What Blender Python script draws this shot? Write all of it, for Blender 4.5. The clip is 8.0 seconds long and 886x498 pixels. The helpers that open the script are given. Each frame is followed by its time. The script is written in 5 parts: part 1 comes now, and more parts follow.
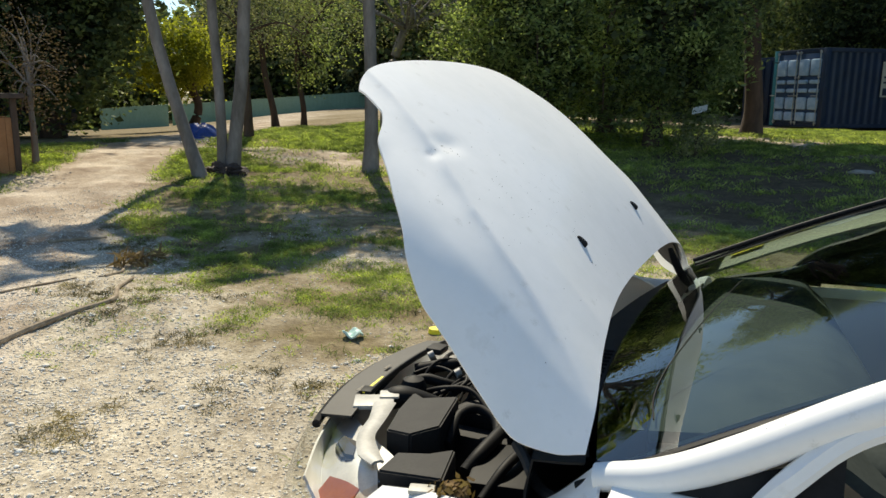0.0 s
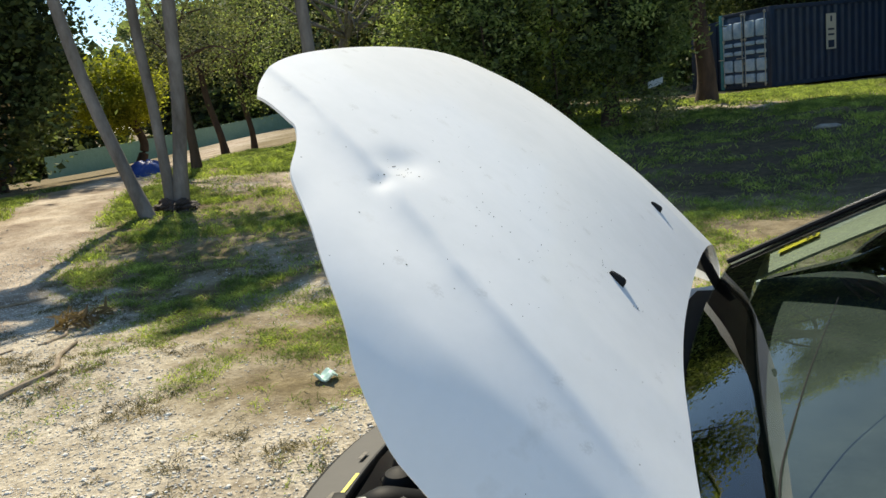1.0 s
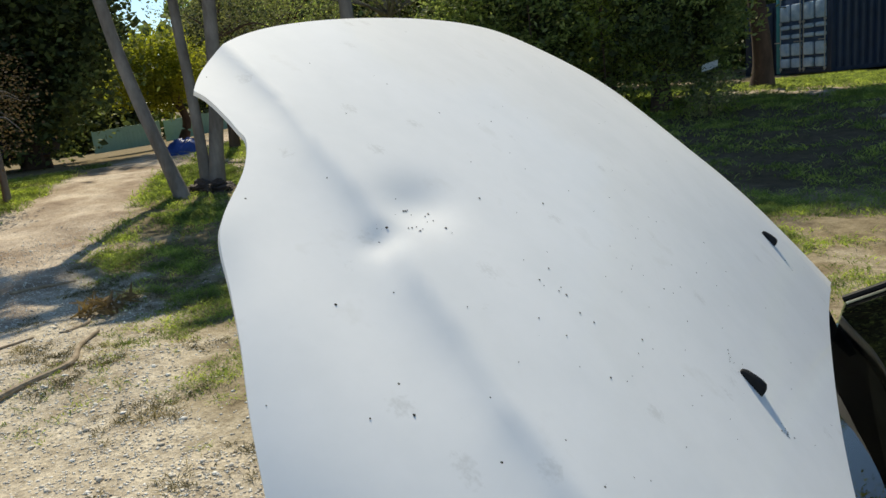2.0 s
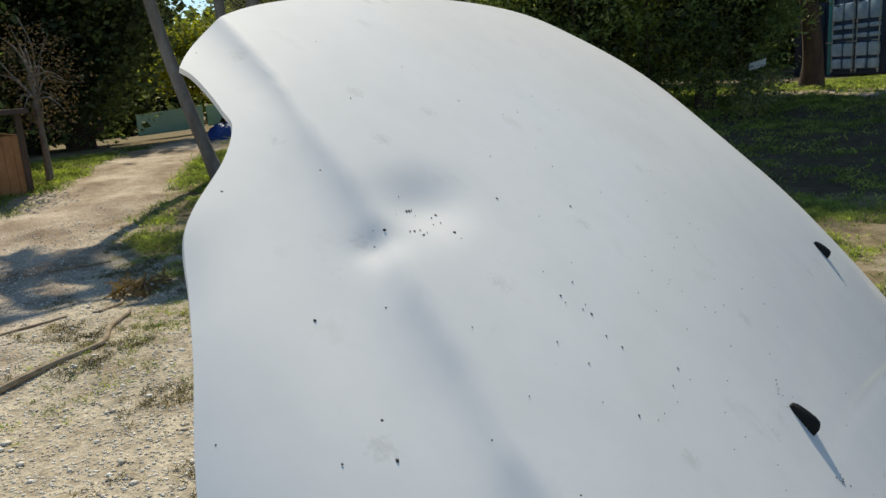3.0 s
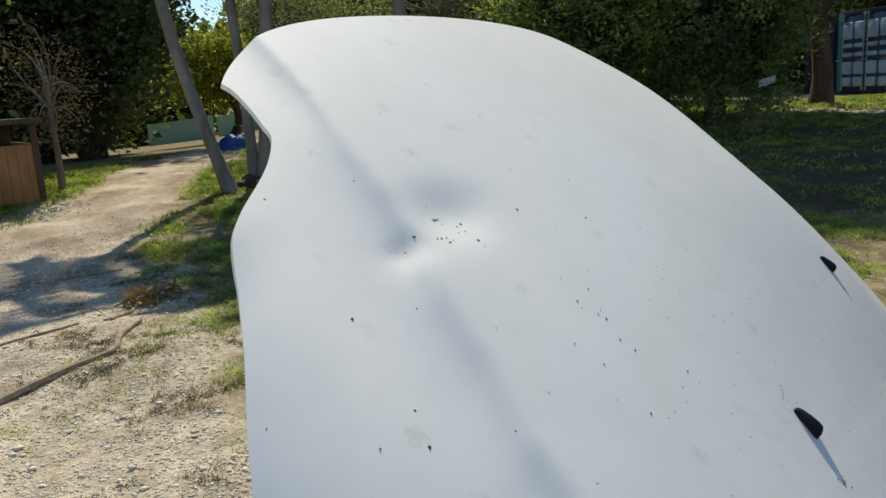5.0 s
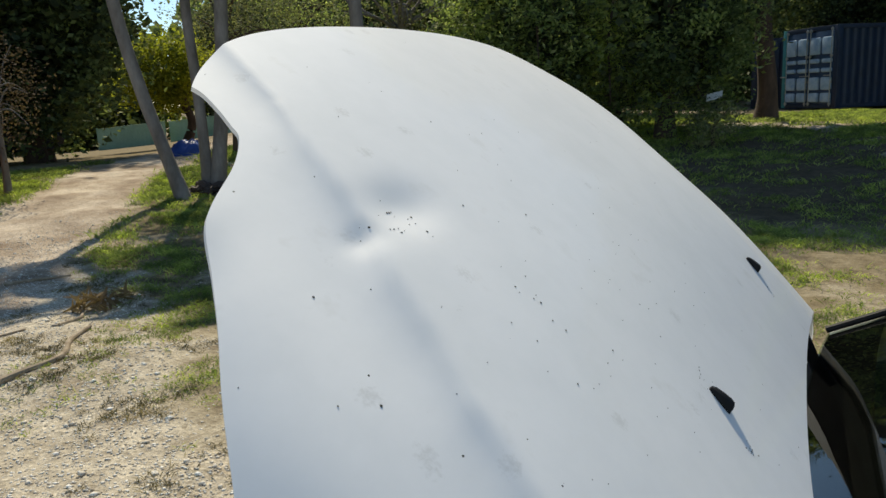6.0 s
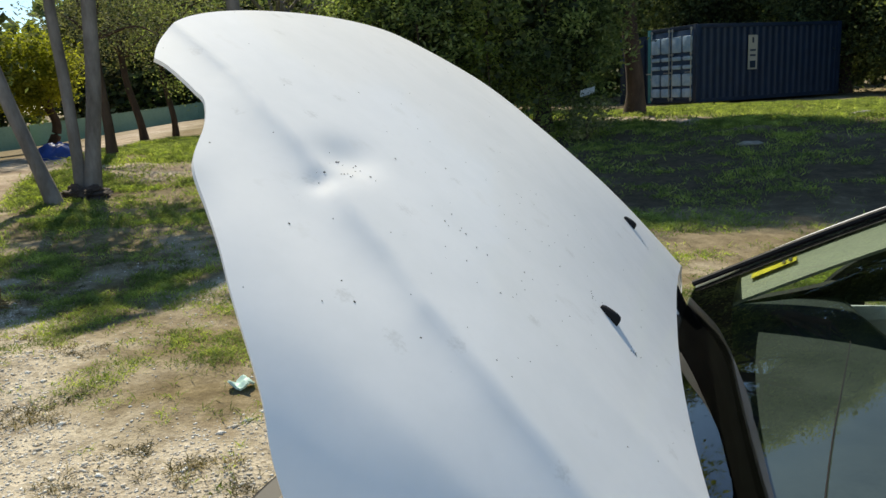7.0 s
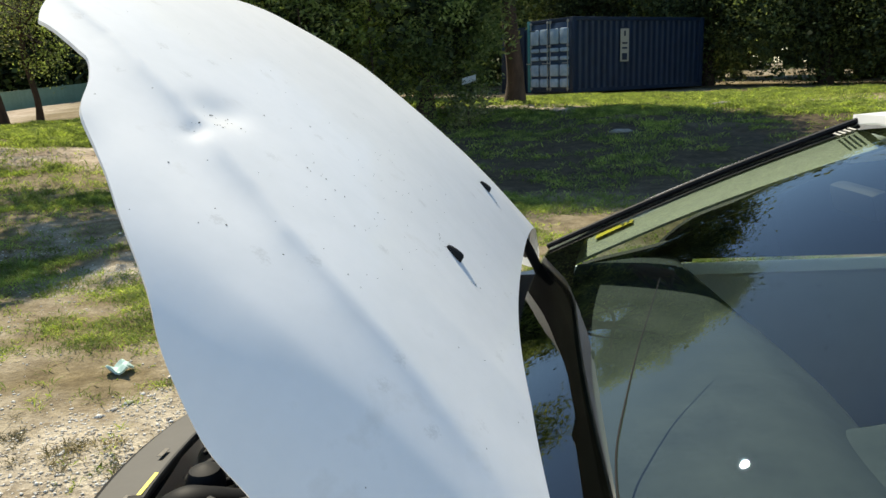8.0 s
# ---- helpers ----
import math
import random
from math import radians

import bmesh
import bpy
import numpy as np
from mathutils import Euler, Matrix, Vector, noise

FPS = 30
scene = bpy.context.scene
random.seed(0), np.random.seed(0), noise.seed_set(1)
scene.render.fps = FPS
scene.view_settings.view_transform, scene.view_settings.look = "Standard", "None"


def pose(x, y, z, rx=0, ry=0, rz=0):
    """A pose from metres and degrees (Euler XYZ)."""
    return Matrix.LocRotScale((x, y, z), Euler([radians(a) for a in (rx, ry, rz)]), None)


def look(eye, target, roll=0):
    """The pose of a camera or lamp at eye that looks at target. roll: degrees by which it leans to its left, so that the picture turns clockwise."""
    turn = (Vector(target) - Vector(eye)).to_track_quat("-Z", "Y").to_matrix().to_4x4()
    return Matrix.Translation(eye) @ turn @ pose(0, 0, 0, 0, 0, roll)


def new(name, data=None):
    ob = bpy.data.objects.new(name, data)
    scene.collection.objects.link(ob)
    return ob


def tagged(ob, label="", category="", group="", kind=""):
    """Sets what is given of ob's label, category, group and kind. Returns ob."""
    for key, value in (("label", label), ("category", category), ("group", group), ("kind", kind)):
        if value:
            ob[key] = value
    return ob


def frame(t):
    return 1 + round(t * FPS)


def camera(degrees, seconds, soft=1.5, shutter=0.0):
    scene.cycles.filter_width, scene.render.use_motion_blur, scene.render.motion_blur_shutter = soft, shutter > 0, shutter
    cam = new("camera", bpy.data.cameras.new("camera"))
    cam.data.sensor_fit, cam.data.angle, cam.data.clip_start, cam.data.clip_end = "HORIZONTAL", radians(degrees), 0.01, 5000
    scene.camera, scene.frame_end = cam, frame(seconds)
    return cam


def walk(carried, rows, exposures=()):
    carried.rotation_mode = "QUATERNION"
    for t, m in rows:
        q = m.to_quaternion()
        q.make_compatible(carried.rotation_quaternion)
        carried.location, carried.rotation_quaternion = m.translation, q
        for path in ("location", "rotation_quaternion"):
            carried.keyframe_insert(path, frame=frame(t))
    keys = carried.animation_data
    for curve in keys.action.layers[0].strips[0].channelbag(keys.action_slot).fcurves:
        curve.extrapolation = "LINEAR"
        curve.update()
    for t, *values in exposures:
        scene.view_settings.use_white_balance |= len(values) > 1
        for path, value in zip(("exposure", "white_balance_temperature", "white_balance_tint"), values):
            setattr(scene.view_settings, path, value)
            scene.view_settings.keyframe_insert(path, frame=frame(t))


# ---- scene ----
cam = camera(60.0, 8.0)
PATH = [
    (0, (0.006, -0.147, 1.494), (-0.814, 1.635, 1.102), 0.7),
    (0.5, (-0.107, 0.092, 1.474), (-0.957, 1.857, 1.069), -3.9),
    (1, (-0.201, 0.318, 1.479), (-0.949, 2.132, 1.09), -6.3),
    (1.5, (-0.292, 0.522, 1.487), (-0.964, 2.359, 1.072), -6.0),
    (2, (-0.336, 0.665, 1.493), (-1.178, 2.428, 1.066), -5.6),
    (2.2, (-0.338, 0.696, 1.492), (-1.208, 2.445, 1.061), -5.3),
    (3.5, (-0.357, 0.742, 1.482), (-1.297, 2.452, 1.041), -3.7),
    (4, (-0.357, 0.735, 1.481), (-1.294, 2.448, 1.045), -3.4),
    (4.5, (-0.355, 0.716, 1.486), (-1.305, 2.425, 1.068), -3.5),
    (5.8, (-0.321, 0.672, 1.49), (-1.199, 2.426, 1.1), -3.0),
    (6, (-0.316, 0.653, 1.487), (-1.155, 2.427, 1.098), -2.5),
    (6.5, (-0.321, 0.582, 1.477), (-0.961, 2.438, 1.098), -2.7),
    (7, (-0.312, 0.518, 1.461), (-0.875, 2.394, 1.056), -3.0),
    (7.5, (-0.306, 0.499, 1.448), (-0.802, 2.389, 1.021), -2.5),
    (8, (-0.251, 0.391, 1.437), (-0.528, 2.32, 0.99), -2.0),
]
walk(cam, [(t, look(eye, target, roll)) for t, eye, target, roll in PATH], [(0.0, 0.25, 7750, 4), (1.0, 0.35, 7750, 4), (2.0, 0.06, 7750, 4), (3.5, -0.18, 7750, 4), (4.5, -0.12, 7750, 4), (6.0, -0.04, 7750, 4), (6.5, 0.05, 7750, 4), (7.5, 0.32, 7750, 4), (8.0, 0.42, 7750, 4)])

# ---- light ----
SUN = Vector((-0.385, 0.55, 0.74)).normalized()
world = bpy.data.worlds.new("sky")
scene.world = world
world.use_nodes = True
wn = world.node_tree.nodes
sky = wn.new("ShaderNodeTexSky")
sky.sky_type, sky.sun_disc = "NISHITA", False
sky.dust_density, sky.ozone_density = 0.05, 6.0
sky.sun_elevation = math.asin(SUN.z)
sky.sun_rotation = math.atan2(SUN.x, SUN.y)
wn["Background"].inputs["Strength"].default_value = 0.15
world.node_tree.links.new(sky.outputs[0], wn["Background"].inputs["Color"])
sun = new("sun", bpy.data.lights.new("sun", "SUN"))
sun.data.energy, sun.data.angle, sun.data.color = 4.8, radians(0.6), (1.0, 0.95, 0.87)
sun.matrix_world = look((0, 0, 30), Vector((0, 0, 30)) - SUN)


# ---- materials ----
def nodes_of(name):
    m = bpy.data.materials.new(name)
    m.use_nodes = True
    t = m.node_tree
    return m, t, t.nodes["Principled BSDF"]


def add(t, kind, **inputs):
    n = t.nodes.new("ShaderNode" + kind)
    for key, value in inputs.items():
        n.inputs[key.replace("_", " ")].default_value = value
    return n


def ramp(t, source, stops):
    r = t.nodes.new("ShaderNodeValToRGB")
    el = r.color_ramp.elements
    while len(el) < len(stops):
        el.new(0.5)
    for e, (p, c) in zip(el, stops):
        e.position, e.color = p, (*c, 1)
    t.links.new(source, r.inputs[0])
    return r.outputs[0]


def mix(t, fac, a, b, blend="MIX"):
    n = t.nodes.new("ShaderNodeMix")
    n.data_type, n.blend_type = "RGBA", blend
    for sock, val in ((n.inputs[0], fac), (n.inputs[6], a), (n.inputs[7], b)):
        if hasattr(val, "is_output"):
            t.links.new(val, sock)
        else:
            sock.default_value = val if isinstance(val, float) else (*val, 1)
    return n.outputs[2]


def bumped(t, bsdf, height, strength, distance):
    b = add(t, "Bump", Strength=strength, Distance=distance)
    t.links.new(height, b.inputs["Height"])
    t.links.new(b.outputs[0], bsdf.inputs["Normal"])


def surface(name, dark, light, scale=8.0, rough=0.6, metal=0.0, bump=0.2, depth=0.004, fine=9.0, coat=0.0, stretch=(1, 1, 1)):
    """Two scales of noise between two colours, with fine relief."""
    m, t, b = nodes_of(name)
    co = add(t, "TexCoord")
    mp = add(t, "Mapping", Scale=stretch)
    t.links.new(co.outputs["Object"], mp.inputs[0])
    n1 = add(t, "TexNoise", Scale=scale, Detail=6.0, Roughness=0.6)
    n2 = add(t, "TexNoise", Scale=scale * fine, Detail=4.0, Roughness=0.6)
    for n in (n1, n2):
        t.links.new(mp.outputs[0], n.inputs["Vector"])
    c = ramp(t, n1.outputs[0], [(0.3, dark), (0.7, light)])
    g = ramp(t, n2.outputs[0], [(0.25, (0.72, 0.72, 0.72)), (0.75, (1.0, 1.0, 1.0))])
    t.links.new(mix(t, 0.8, c, g, "MULTIPLY"), b.inputs["Base Color"])
    b.inputs["Roughness"].default_value, b.inputs["Metallic"].default_value = rough, metal
    b.inputs["Coat Weight"].default_value = coat
    if bump:
        bumped(t, b, n2.outputs[0], bump, depth)
    return m


def leafy(name, dark, light, tip, rough=0.45, through_light=0.35, tufts=0.9):
    """Leaves: each one its own green; light comes through them."""
    m, t, b = nodes_of(name)
    g = add(t, "NewGeometry")
    c = ramp(t, g.outputs["Random Per Island"], [(0.0, [0.6 * p + 0.4 * q for p, q in zip(dark, light)]), (0.7, light), (1.0, [0.5 * (p + q) for p, q in zip(light, tip)])])
    co = add(t, "TexCoord")
    # tuft noise puts lit and shaded clumps into the leaf colour
    tuft = add(t, "TexNoise", Scale=tufts, Detail=3.0, Roughness=0.6)
    t.links.new(co.outputs["Object"], tuft.inputs["Vector"])
    c = mix(t, 1.0, c, ramp(t, tuft.outputs[0], [(0.34, (0.50, 0.54, 0.54)), (0.5, (1.0, 1.0, 1.0)), (0.64, (1.8, 1.7, 1.4))]), "MULTIPLY")
    t.links.new(c, b.inputs["Base Color"])
    b.inputs["Roughness"].default_value = min(rough + 0.3, 0.9)
    b.inputs["Specular IOR Level"].default_value = 0.2
    tr = add(t, "BsdfTranslucent")
    t.links.new(mix(t, 1.0, c, (1.2, 1.28, 0.8), "MULTIPLY"), tr.inputs[0])
    ms = add(t, "MixShader", Fac=through_light)
    t.links.new(b.outputs[0], ms.inputs[1])
    t.links.new(tr.outputs[0], ms.inputs[2])
    t.links.new(ms.outputs[0], t.nodes["Material Output"].inputs[0])
    return m


def paint_white():
    """White car paint with fine dirt specks and faint smudges."""
    m, t, b = nodes_of("white_paint")
    co = add(t, "TexCoord")
    smudge = add(t, "TexNoise", Scale=14.0, Detail=5.0, Roughness=0.65)
    patch = add(t, "TexNoise", Scale=2.2, Detail=2.0)
    cells = add(t, "TexVoronoi", Scale=85.0)
    warp = add(t, "TexNoise", Scale=300.0, Detail=2.0)
    for n in (smudge, patch, cells, warp):
        t.links.new(co.outputs["Object"], n.inputs["Vector"])
    base = ramp(t, smudge.outputs[0], [(0.25, (0.81, 0.815, 0.81)), (0.6, (0.86, 0.86, 0.855))])
    sep = add(t, "SeparateColor")
    t.links.new(cells.outputs["Color"], sep.inputs[0])
    few = add(t, "Math"); few.operation = "GREATER_THAN"; few.inputs[1].default_value = 0.90
    t.links.new(sep.outputs[0], few.inputs[0])
    size = add(t, "Math"); size.operation = "MULTIPLY_ADD"; size.inputs[1].default_value = 0.05; size.inputs[2].default_value = 0.030
    t.links.new(sep.outputs[1], size.inputs[0])
    near = add(t, "Math"); near.operation = "LESS_THAN"
    wob = add(t, "Math"); wob.operation = "MULTIPLY_ADD"; wob.inputs[1].default_value = 0.16; wob.inputs[2].default_value = -0.08
    t.links.new(warp.outputs[0], wob.inputs[0])
    dist = add(t, "Math"); dist.operation = "ADD"
    t.links.new(cells.outputs["Distance"], dist.inputs[0])
    t.links.new(wob.outputs[0], dist.inputs[1])
    t.links.new(dist.outputs[0], near.inputs[0])
    t.links.new(size.outputs[0], near.inputs[1])
    both = add(t, "Math"); both.operation = "MULTIPLY"
    t.links.new(few.outputs[0], both.inputs[0])
    t.links.new(near.outputs[0], both.inputs[1])
    grime = ramp(t, smudge.outputs[0], [(0.62, (0, 0, 0)), (0.78, (1, 1, 1))])
    stained = mix(t, 0.5, base, (0.55, 0.53, 0.47))
    soft = add(t, "Math"); soft.operation = "MULTIPLY"; soft.inputs[1].default_value = 0.55
    t.links.new(grime, soft.inputs[0])
    c1 = mix(t, soft.outputs[0], base, stained)
    blots = add(t, "TexVoronoi", Scale=27.0)
    wet = add(t, "VectorMath")
    wet.operation = "MULTIPLY_ADD"
    wet.inputs[1].default_value = (0.02, 0.02, 0.02)
    t.links.new(warp.outputs["Color"], wet.inputs[0])
    t.links.new(co.outputs["Object"], wet.inputs[2])
    t.links.new(wet.outputs[0], blots.inputs["Vector"])
    sep2 = add(t, "SeparateColor")
    t.links.new(blots.outputs["Color"], sep2.inputs[0])
    rare = add(t, "Math"); rare.operation = "GREATER_THAN"; rare.inputs[1].default_value = 0.80
    t.links.new(sep2.outputs[0], rare.inputs[0])
    ring = ramp(t, blots.outputs["Distance"], [(0.06, (0.17, 0.17, 0.17)), (0.24, (0, 0, 0))])
    blot = add(t, "Math"); blot.operation = "MULTIPLY"
    t.links.new(rare.outputs[0], blot.inputs[0])
    t.links.new(ring, blot.inputs[1])
    c1 = mix(t, blot.outputs[0], c1, (0.22, 0.20, 0.15))
    t.links.new(mix(t, both.outputs[0], c1, (0.07, 0.065, 0.05)), b.inputs["Base Color"])
    r = ramp(t, patch.outputs[0], [(0.3, (0.55, 0.55, 0.55)), (0.7, (0.68, 0.68, 0.68))])
    t.links.new(r, b.inputs["Roughness"])
    b.inputs["Coat Weight"].default_value, b.inputs["Coat Roughness"].default_value = 0.22, 0.05
    b.inputs["Specular IOR Level"].default_value = 0.08
    return m


def glass(name, tint, gloss=1.0, rough=0.0):
    m, t, b = nodes_of(name)
    tr = add(t, "BsdfTransparent")
    tr.inputs[0].default_value = (*tint, 1)
    gl = add(t, "BsdfGlossy", Roughness=rough)
    fr = add(t, "Fresnel", IOR=1.85)
    ms = add(t, "MixShader")
    t.links.new(fr.outputs[0], ms.inputs[0])
    t.links.new(tr.outputs[0], ms.inputs[1])
    t.links.new(gl.outputs[0], ms.inputs[2])
    t.links.new(ms.outputs[0], t.nodes["Material Output"].inputs[0])
    return m


def ground_material():
    """Bare pale gravel, dirt track, and soil under grass, blended by the lie of the land."""
    m, t, b = nodes_of("ground_soil")
    co = add(t, "TexCoord")
    big = add(t, "TexNoise", Scale=1.6, Detail=6.0, Roughness=0.6)
    mid = add(t, "TexNoise", Scale=7.0, Detail=6.0, Roughness=0.65)
    fine = add(t, "TexNoise", Scale=90.0, Detail=5.0, Roughness=0.7)
    stones = add(t, "TexVoronoi", Scale=40.0)
    grit = add(t, "TexVoronoi", Scale=95.0)
    for n in (big, mid, fine, stones, grit):
        t.links.new(co.outputs["Object"], n.inputs["Vector"])
    green = add(t, "Attribute"); green.attribute_name = "grass"
    track = add(t, "Attribute"); track.attribute_name = "track"
    gravel = ramp(t, mid.outputs[0], [(0.25, (0.36, 0.315, 0.25)), (0.5, (0.55, 0.505, 0.43)), (0.75, (0.70, 0.66, 0.585))])
    peb = ramp(t, stones.outputs["Color"], [(0.0, (0.42, 0.38, 0.33)), (0.3, (0.92, 0.90, 0.87)), (1.0, (1.35, 1.33, 1.28))])
    gravel = mix(t, 0.75, gravel, peb, "MULTIPLY")
    gaps = ramp(t, grit.outputs["Distance"], [(0.2, (1, 1, 1)), (0.75, (0.62, 0.6, 0.56))])
    gravel = mix(t, 0.6, gravel, gaps, "MULTIPLY")
    gravel = mix(t, 0.85, gravel, ramp(t, big.outputs[0], [(0.3, (0.62, 0.54, 0.44)), (0.48, (0.95, 0.92, 0.87)), (0.65, (1.22, 1.18, 1.10))]), "MULTIPLY")
    dirt = ramp(t, big.outputs[0], [(0.3, (0.26, 0.195, 0.145)), (0.48, (0.44, 0.36, 0.285)), (0.65, (0.63, 0.55, 0.46))])
    dirt = mix(t, 0.6, dirt, ramp(t, mid.outputs[0], [(0.3, (0.7, 0.68, 0.66)), (0.7, (1.05, 1.05, 1.05))]), "MULTIPLY")
    soil = ramp(t, mid.outputs[0], [(0.3, (0.12, 0.088, 0.048)), (0.55, (0.215, 0.168, 0.092)), (0.8, (0.39, 0.315, 0.20))])
    dirt = mix(t, 0.5, dirt, peb, "MULTIPLY")
    c = mix(t, track.outputs["Fac"], gravel, dirt)
    c = mix(t, green.outputs["Fac"], c, soil)
    # brown soil under the trees, with the canopy's shade deepened in its colour
    shaded_soil = add(t, "Attribute"); shaded_soil.attribute_name = "shaded_soil"
    c = mix(t, shaded_soil.outputs["Fac"], c, ramp(t, mid.outputs[0], [(0.3, (0.045, 0.034, 0.022)), (0.6, (0.085, 0.065, 0.042)), (0.85, (0.20, 0.16, 0.11))]))
    c = mix(t, 0.55, c, ramp(t, fine.outputs[0], [(0.3, (0.58, 0.56, 0.54)), (0.58, (1.12, 1.11, 1.1))]), "MULTIPLY")
    t.links.new(c, b.inputs["Base Color"])
    b.inputs["Roughness"].default_value = 0.95
    b.inputs["Specular IOR Level"].default_value = 0.15
    h = mix(t, 0.5, stones.outputs["Distance"], fine.outputs[0])
    bumped(t, b, h, 0.6, 0.02)
    return m


WHITE = paint_white()
BLACK = surface("black_plastic", (0.008, 0.008, 0.009), (0.018, 0.018, 0.019), 20, 0.6, 0, 0.1, 0.001)
GREY = surface("grey_plastic", (0.026, 0.026, 0.028), (0.042, 0.042, 0.043), 14, 0.65, 0, 0.15, 0.001)
for m_ in (BLACK, GREY):
    m_.node_tree.nodes["Principled BSDF"].inputs["Specular IOR Level"].default_value = 0.18
FRIT = surface("black_print", (0.003, 0.003, 0.003), (0.006, 0.006, 0.006), 20, 1.0, 0, 0.0)
FRIT.node_tree.nodes["Principled BSDF"].inputs["Specular IOR Level"].default_value = 0.0
TRIM = surface("panel_plastic", (0.016, 0.0145, 0.014), (0.030, 0.027, 0.025), 9, 0.6, 0, 0.15, 0.001)
RUBBER = surface("rubber", (0.01, 0.01, 0.01), (0.025, 0.025, 0.025), 30, 0.7, 0, 0.2, 0.001)
ALLOY = surface("dull_alloy", (0.25, 0.25, 0.24), (0.45, 0.44, 0.42), 30, 0.4, 0.9, 0.2, 0.001)
PRIMER = surface("white_inner_metal", (0.36, 0.35, 0.32), (0.56, 0.55, 0.52), 12, 0.5, 0, 0.1, 0.001)
FABRIC = surface("dash_grey", (0.006, 0.011, 0.013), (0.012, 0.020, 0.024), 30, 0.9, 0, 0.3, 0.001)
DASH = surface("moulded_dash", (0.044, 0.056, 0.057), (0.070, 0.084, 0.084), 12, 0.9, 0, 0.04, 0.001)
DASH.node_tree.nodes["Principled BSDF"].inputs["Specular IOR Level"].default_value = 0.1
FABRIC.node_tree.nodes["Principled BSDF"].inputs["Specular IOR Level"].default_value = 0.1
SCREEN = glass("green_glass", (0.64, 0.79, 0.73))
CLEAR = glass("lamp_lens", (0.92, 0.94, 0.92), rough=0.05)
AMBER = surface("amber_plastic", (0.50, 0.13, 0.03), (0.66, 0.20, 0.05), 30, 0.3, 0, 0.1, 0.001)
CHROME = surface("reflector", (0.72, 0.72, 0.70), (0.85, 0.85, 0.83), 30, 0.35, 0.35, 0.0)
YELLOW = surface("yellow_plastic", (0.85, 0.70, 0.02), (0.95, 0.82, 0.04), 30, 0.5, 0, 0.05, 0.001)
PALE = surface("pale_label", (0.42, 0.41, 0.36), (0.56, 0.54, 0.48), 60, 0.6, 0, 0.0)
DARK = surface("dark_ink", (0.02, 0.02, 0.02), (0.05, 0.05, 0.05), 60, 0.6, 0, 0.0)
BARK = surface("grey_bark", (0.12, 0.10, 0.085), (0.29, 0.26, 0.24), 5, 0.9, 0, 0.6, 0.01, 6, 0, (1, 1, 0.35))
REDBARK = surface("brown_bark", (0.042, 0.028, 0.021), (0.12, 0.075, 0.054), 5, 0.9, 0, 0.7, 0.015, 6, 0, (1, 1, 0.3))
DEAD = surface("dry_wood", (0.22, 0.16, 0.10), (0.50, 0.40, 0.29), 18, 0.9, 0, 0.4, 0.003, 6, 0, (1, 1, 1))
TRIMLIGHT = surface("inner_trim", (0.34, 0.36, 0.30), (0.42, 0.44, 0.37), 30, 0.8, 0, 0.1, 0.001)
FENCE = surface("green_sheet", (0.27, 0.43, 0.30), (0.33, 0.50, 0.36), 1.5, 0.6, 0, 0.1, 0.002)
# container blues carry its light: wall darkened for shade, ribs paled for sun
BLUE = surface("shaded_container_blue", (0.006, 0.019, 0.050), (0.011, 0.032, 0.080), 3.0, 0.5, 0, 0.15, 0.002)
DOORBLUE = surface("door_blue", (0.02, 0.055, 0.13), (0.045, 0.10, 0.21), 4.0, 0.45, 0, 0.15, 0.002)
PADBLUE = surface("sunlit_rib_blue", (0.24, 0.41, 0.63), (0.52, 0.67, 0.82), 4.0, 0.45, 0, 0.15, 0.002)
TEAL = surface("teal_paint", (0.03, 0.22, 0.26), (0.05, 0.32, 0.36), 4.0, 0.5, 0, 0.1, 0.002)
GALV = surface("galvanised_bar", (0.35, 0.37, 0.38), (0.55, 0.57, 0.58), 8.0, 0.4, 0.6, 0.1, 0.002)
TARP = surface("blue_tarp", (0.01, 0.04, 0.20), (0.02, 0.08, 0.38), 6.0, 0.45, 0, 0.3, 0.01)
RUST = surface("orange_board", (0.30, 0.13, 0.05), (0.45, 0.21, 0.09), 3.0, 0.8, 0, 0.3, 0.004)
ROOFING = surface("dark_roof", (0.05, 0.035, 0.03), (0.10, 0.07, 0.06), 4.0, 0.8, 0, 0.3, 0.01)
STONE = surface("pale_stone", (0.38, 0.34, 0.28), (0.66, 0.62, 0.55), 20, 0.9, 0, 0.4, 0.004)
ROCK = surface("weathered_rock", (0.20, 0.18, 0.15), (0.42, 0.39, 0.34), 9, 0.9, 0, 0.5, 0.01)
DIRT = surface("dark_dirt", (0.05, 0.045, 0.035), (0.10, 0.09, 0.07), 60, 0.9, 0, 0.2, 0.001)
CYAN = surface("pale_cyan_plastic", (0.50, 0.72, 0.66), (0.62, 0.82, 0.76), 30, 0.5, 0, 0.1, 0.001)
GROUND = ground_material()
GRASS = leafy("grass_blades", (0.12, 0.16, 0.042), (0.28, 0.345, 0.105), (0.50, 0.49, 0.25), 0.6, 0.5, 3.0)
LEAF_DEEP = leafy("deep_leaves", (0.068, 0.090, 0.046), (0.145, 0.185, 0.082), (0.28, 0.31, 0.155), 0.4, 0.4)
LEAF_MID = leafy("mid_leaves", (0.09, 0.12, 0.05), (0.24, 0.30, 0.115), (0.50, 0.53, 0.29), 0.30, 0.55)
# leaf green darkened to hold the shade deep inside the crowns
LEAF_SHADE = leafy("shaded_leaves", (0.034, 0.046, 0.026), (0.062, 0.082, 0.042), (0.10, 0.125, 0.06), 0.5, 0.3)
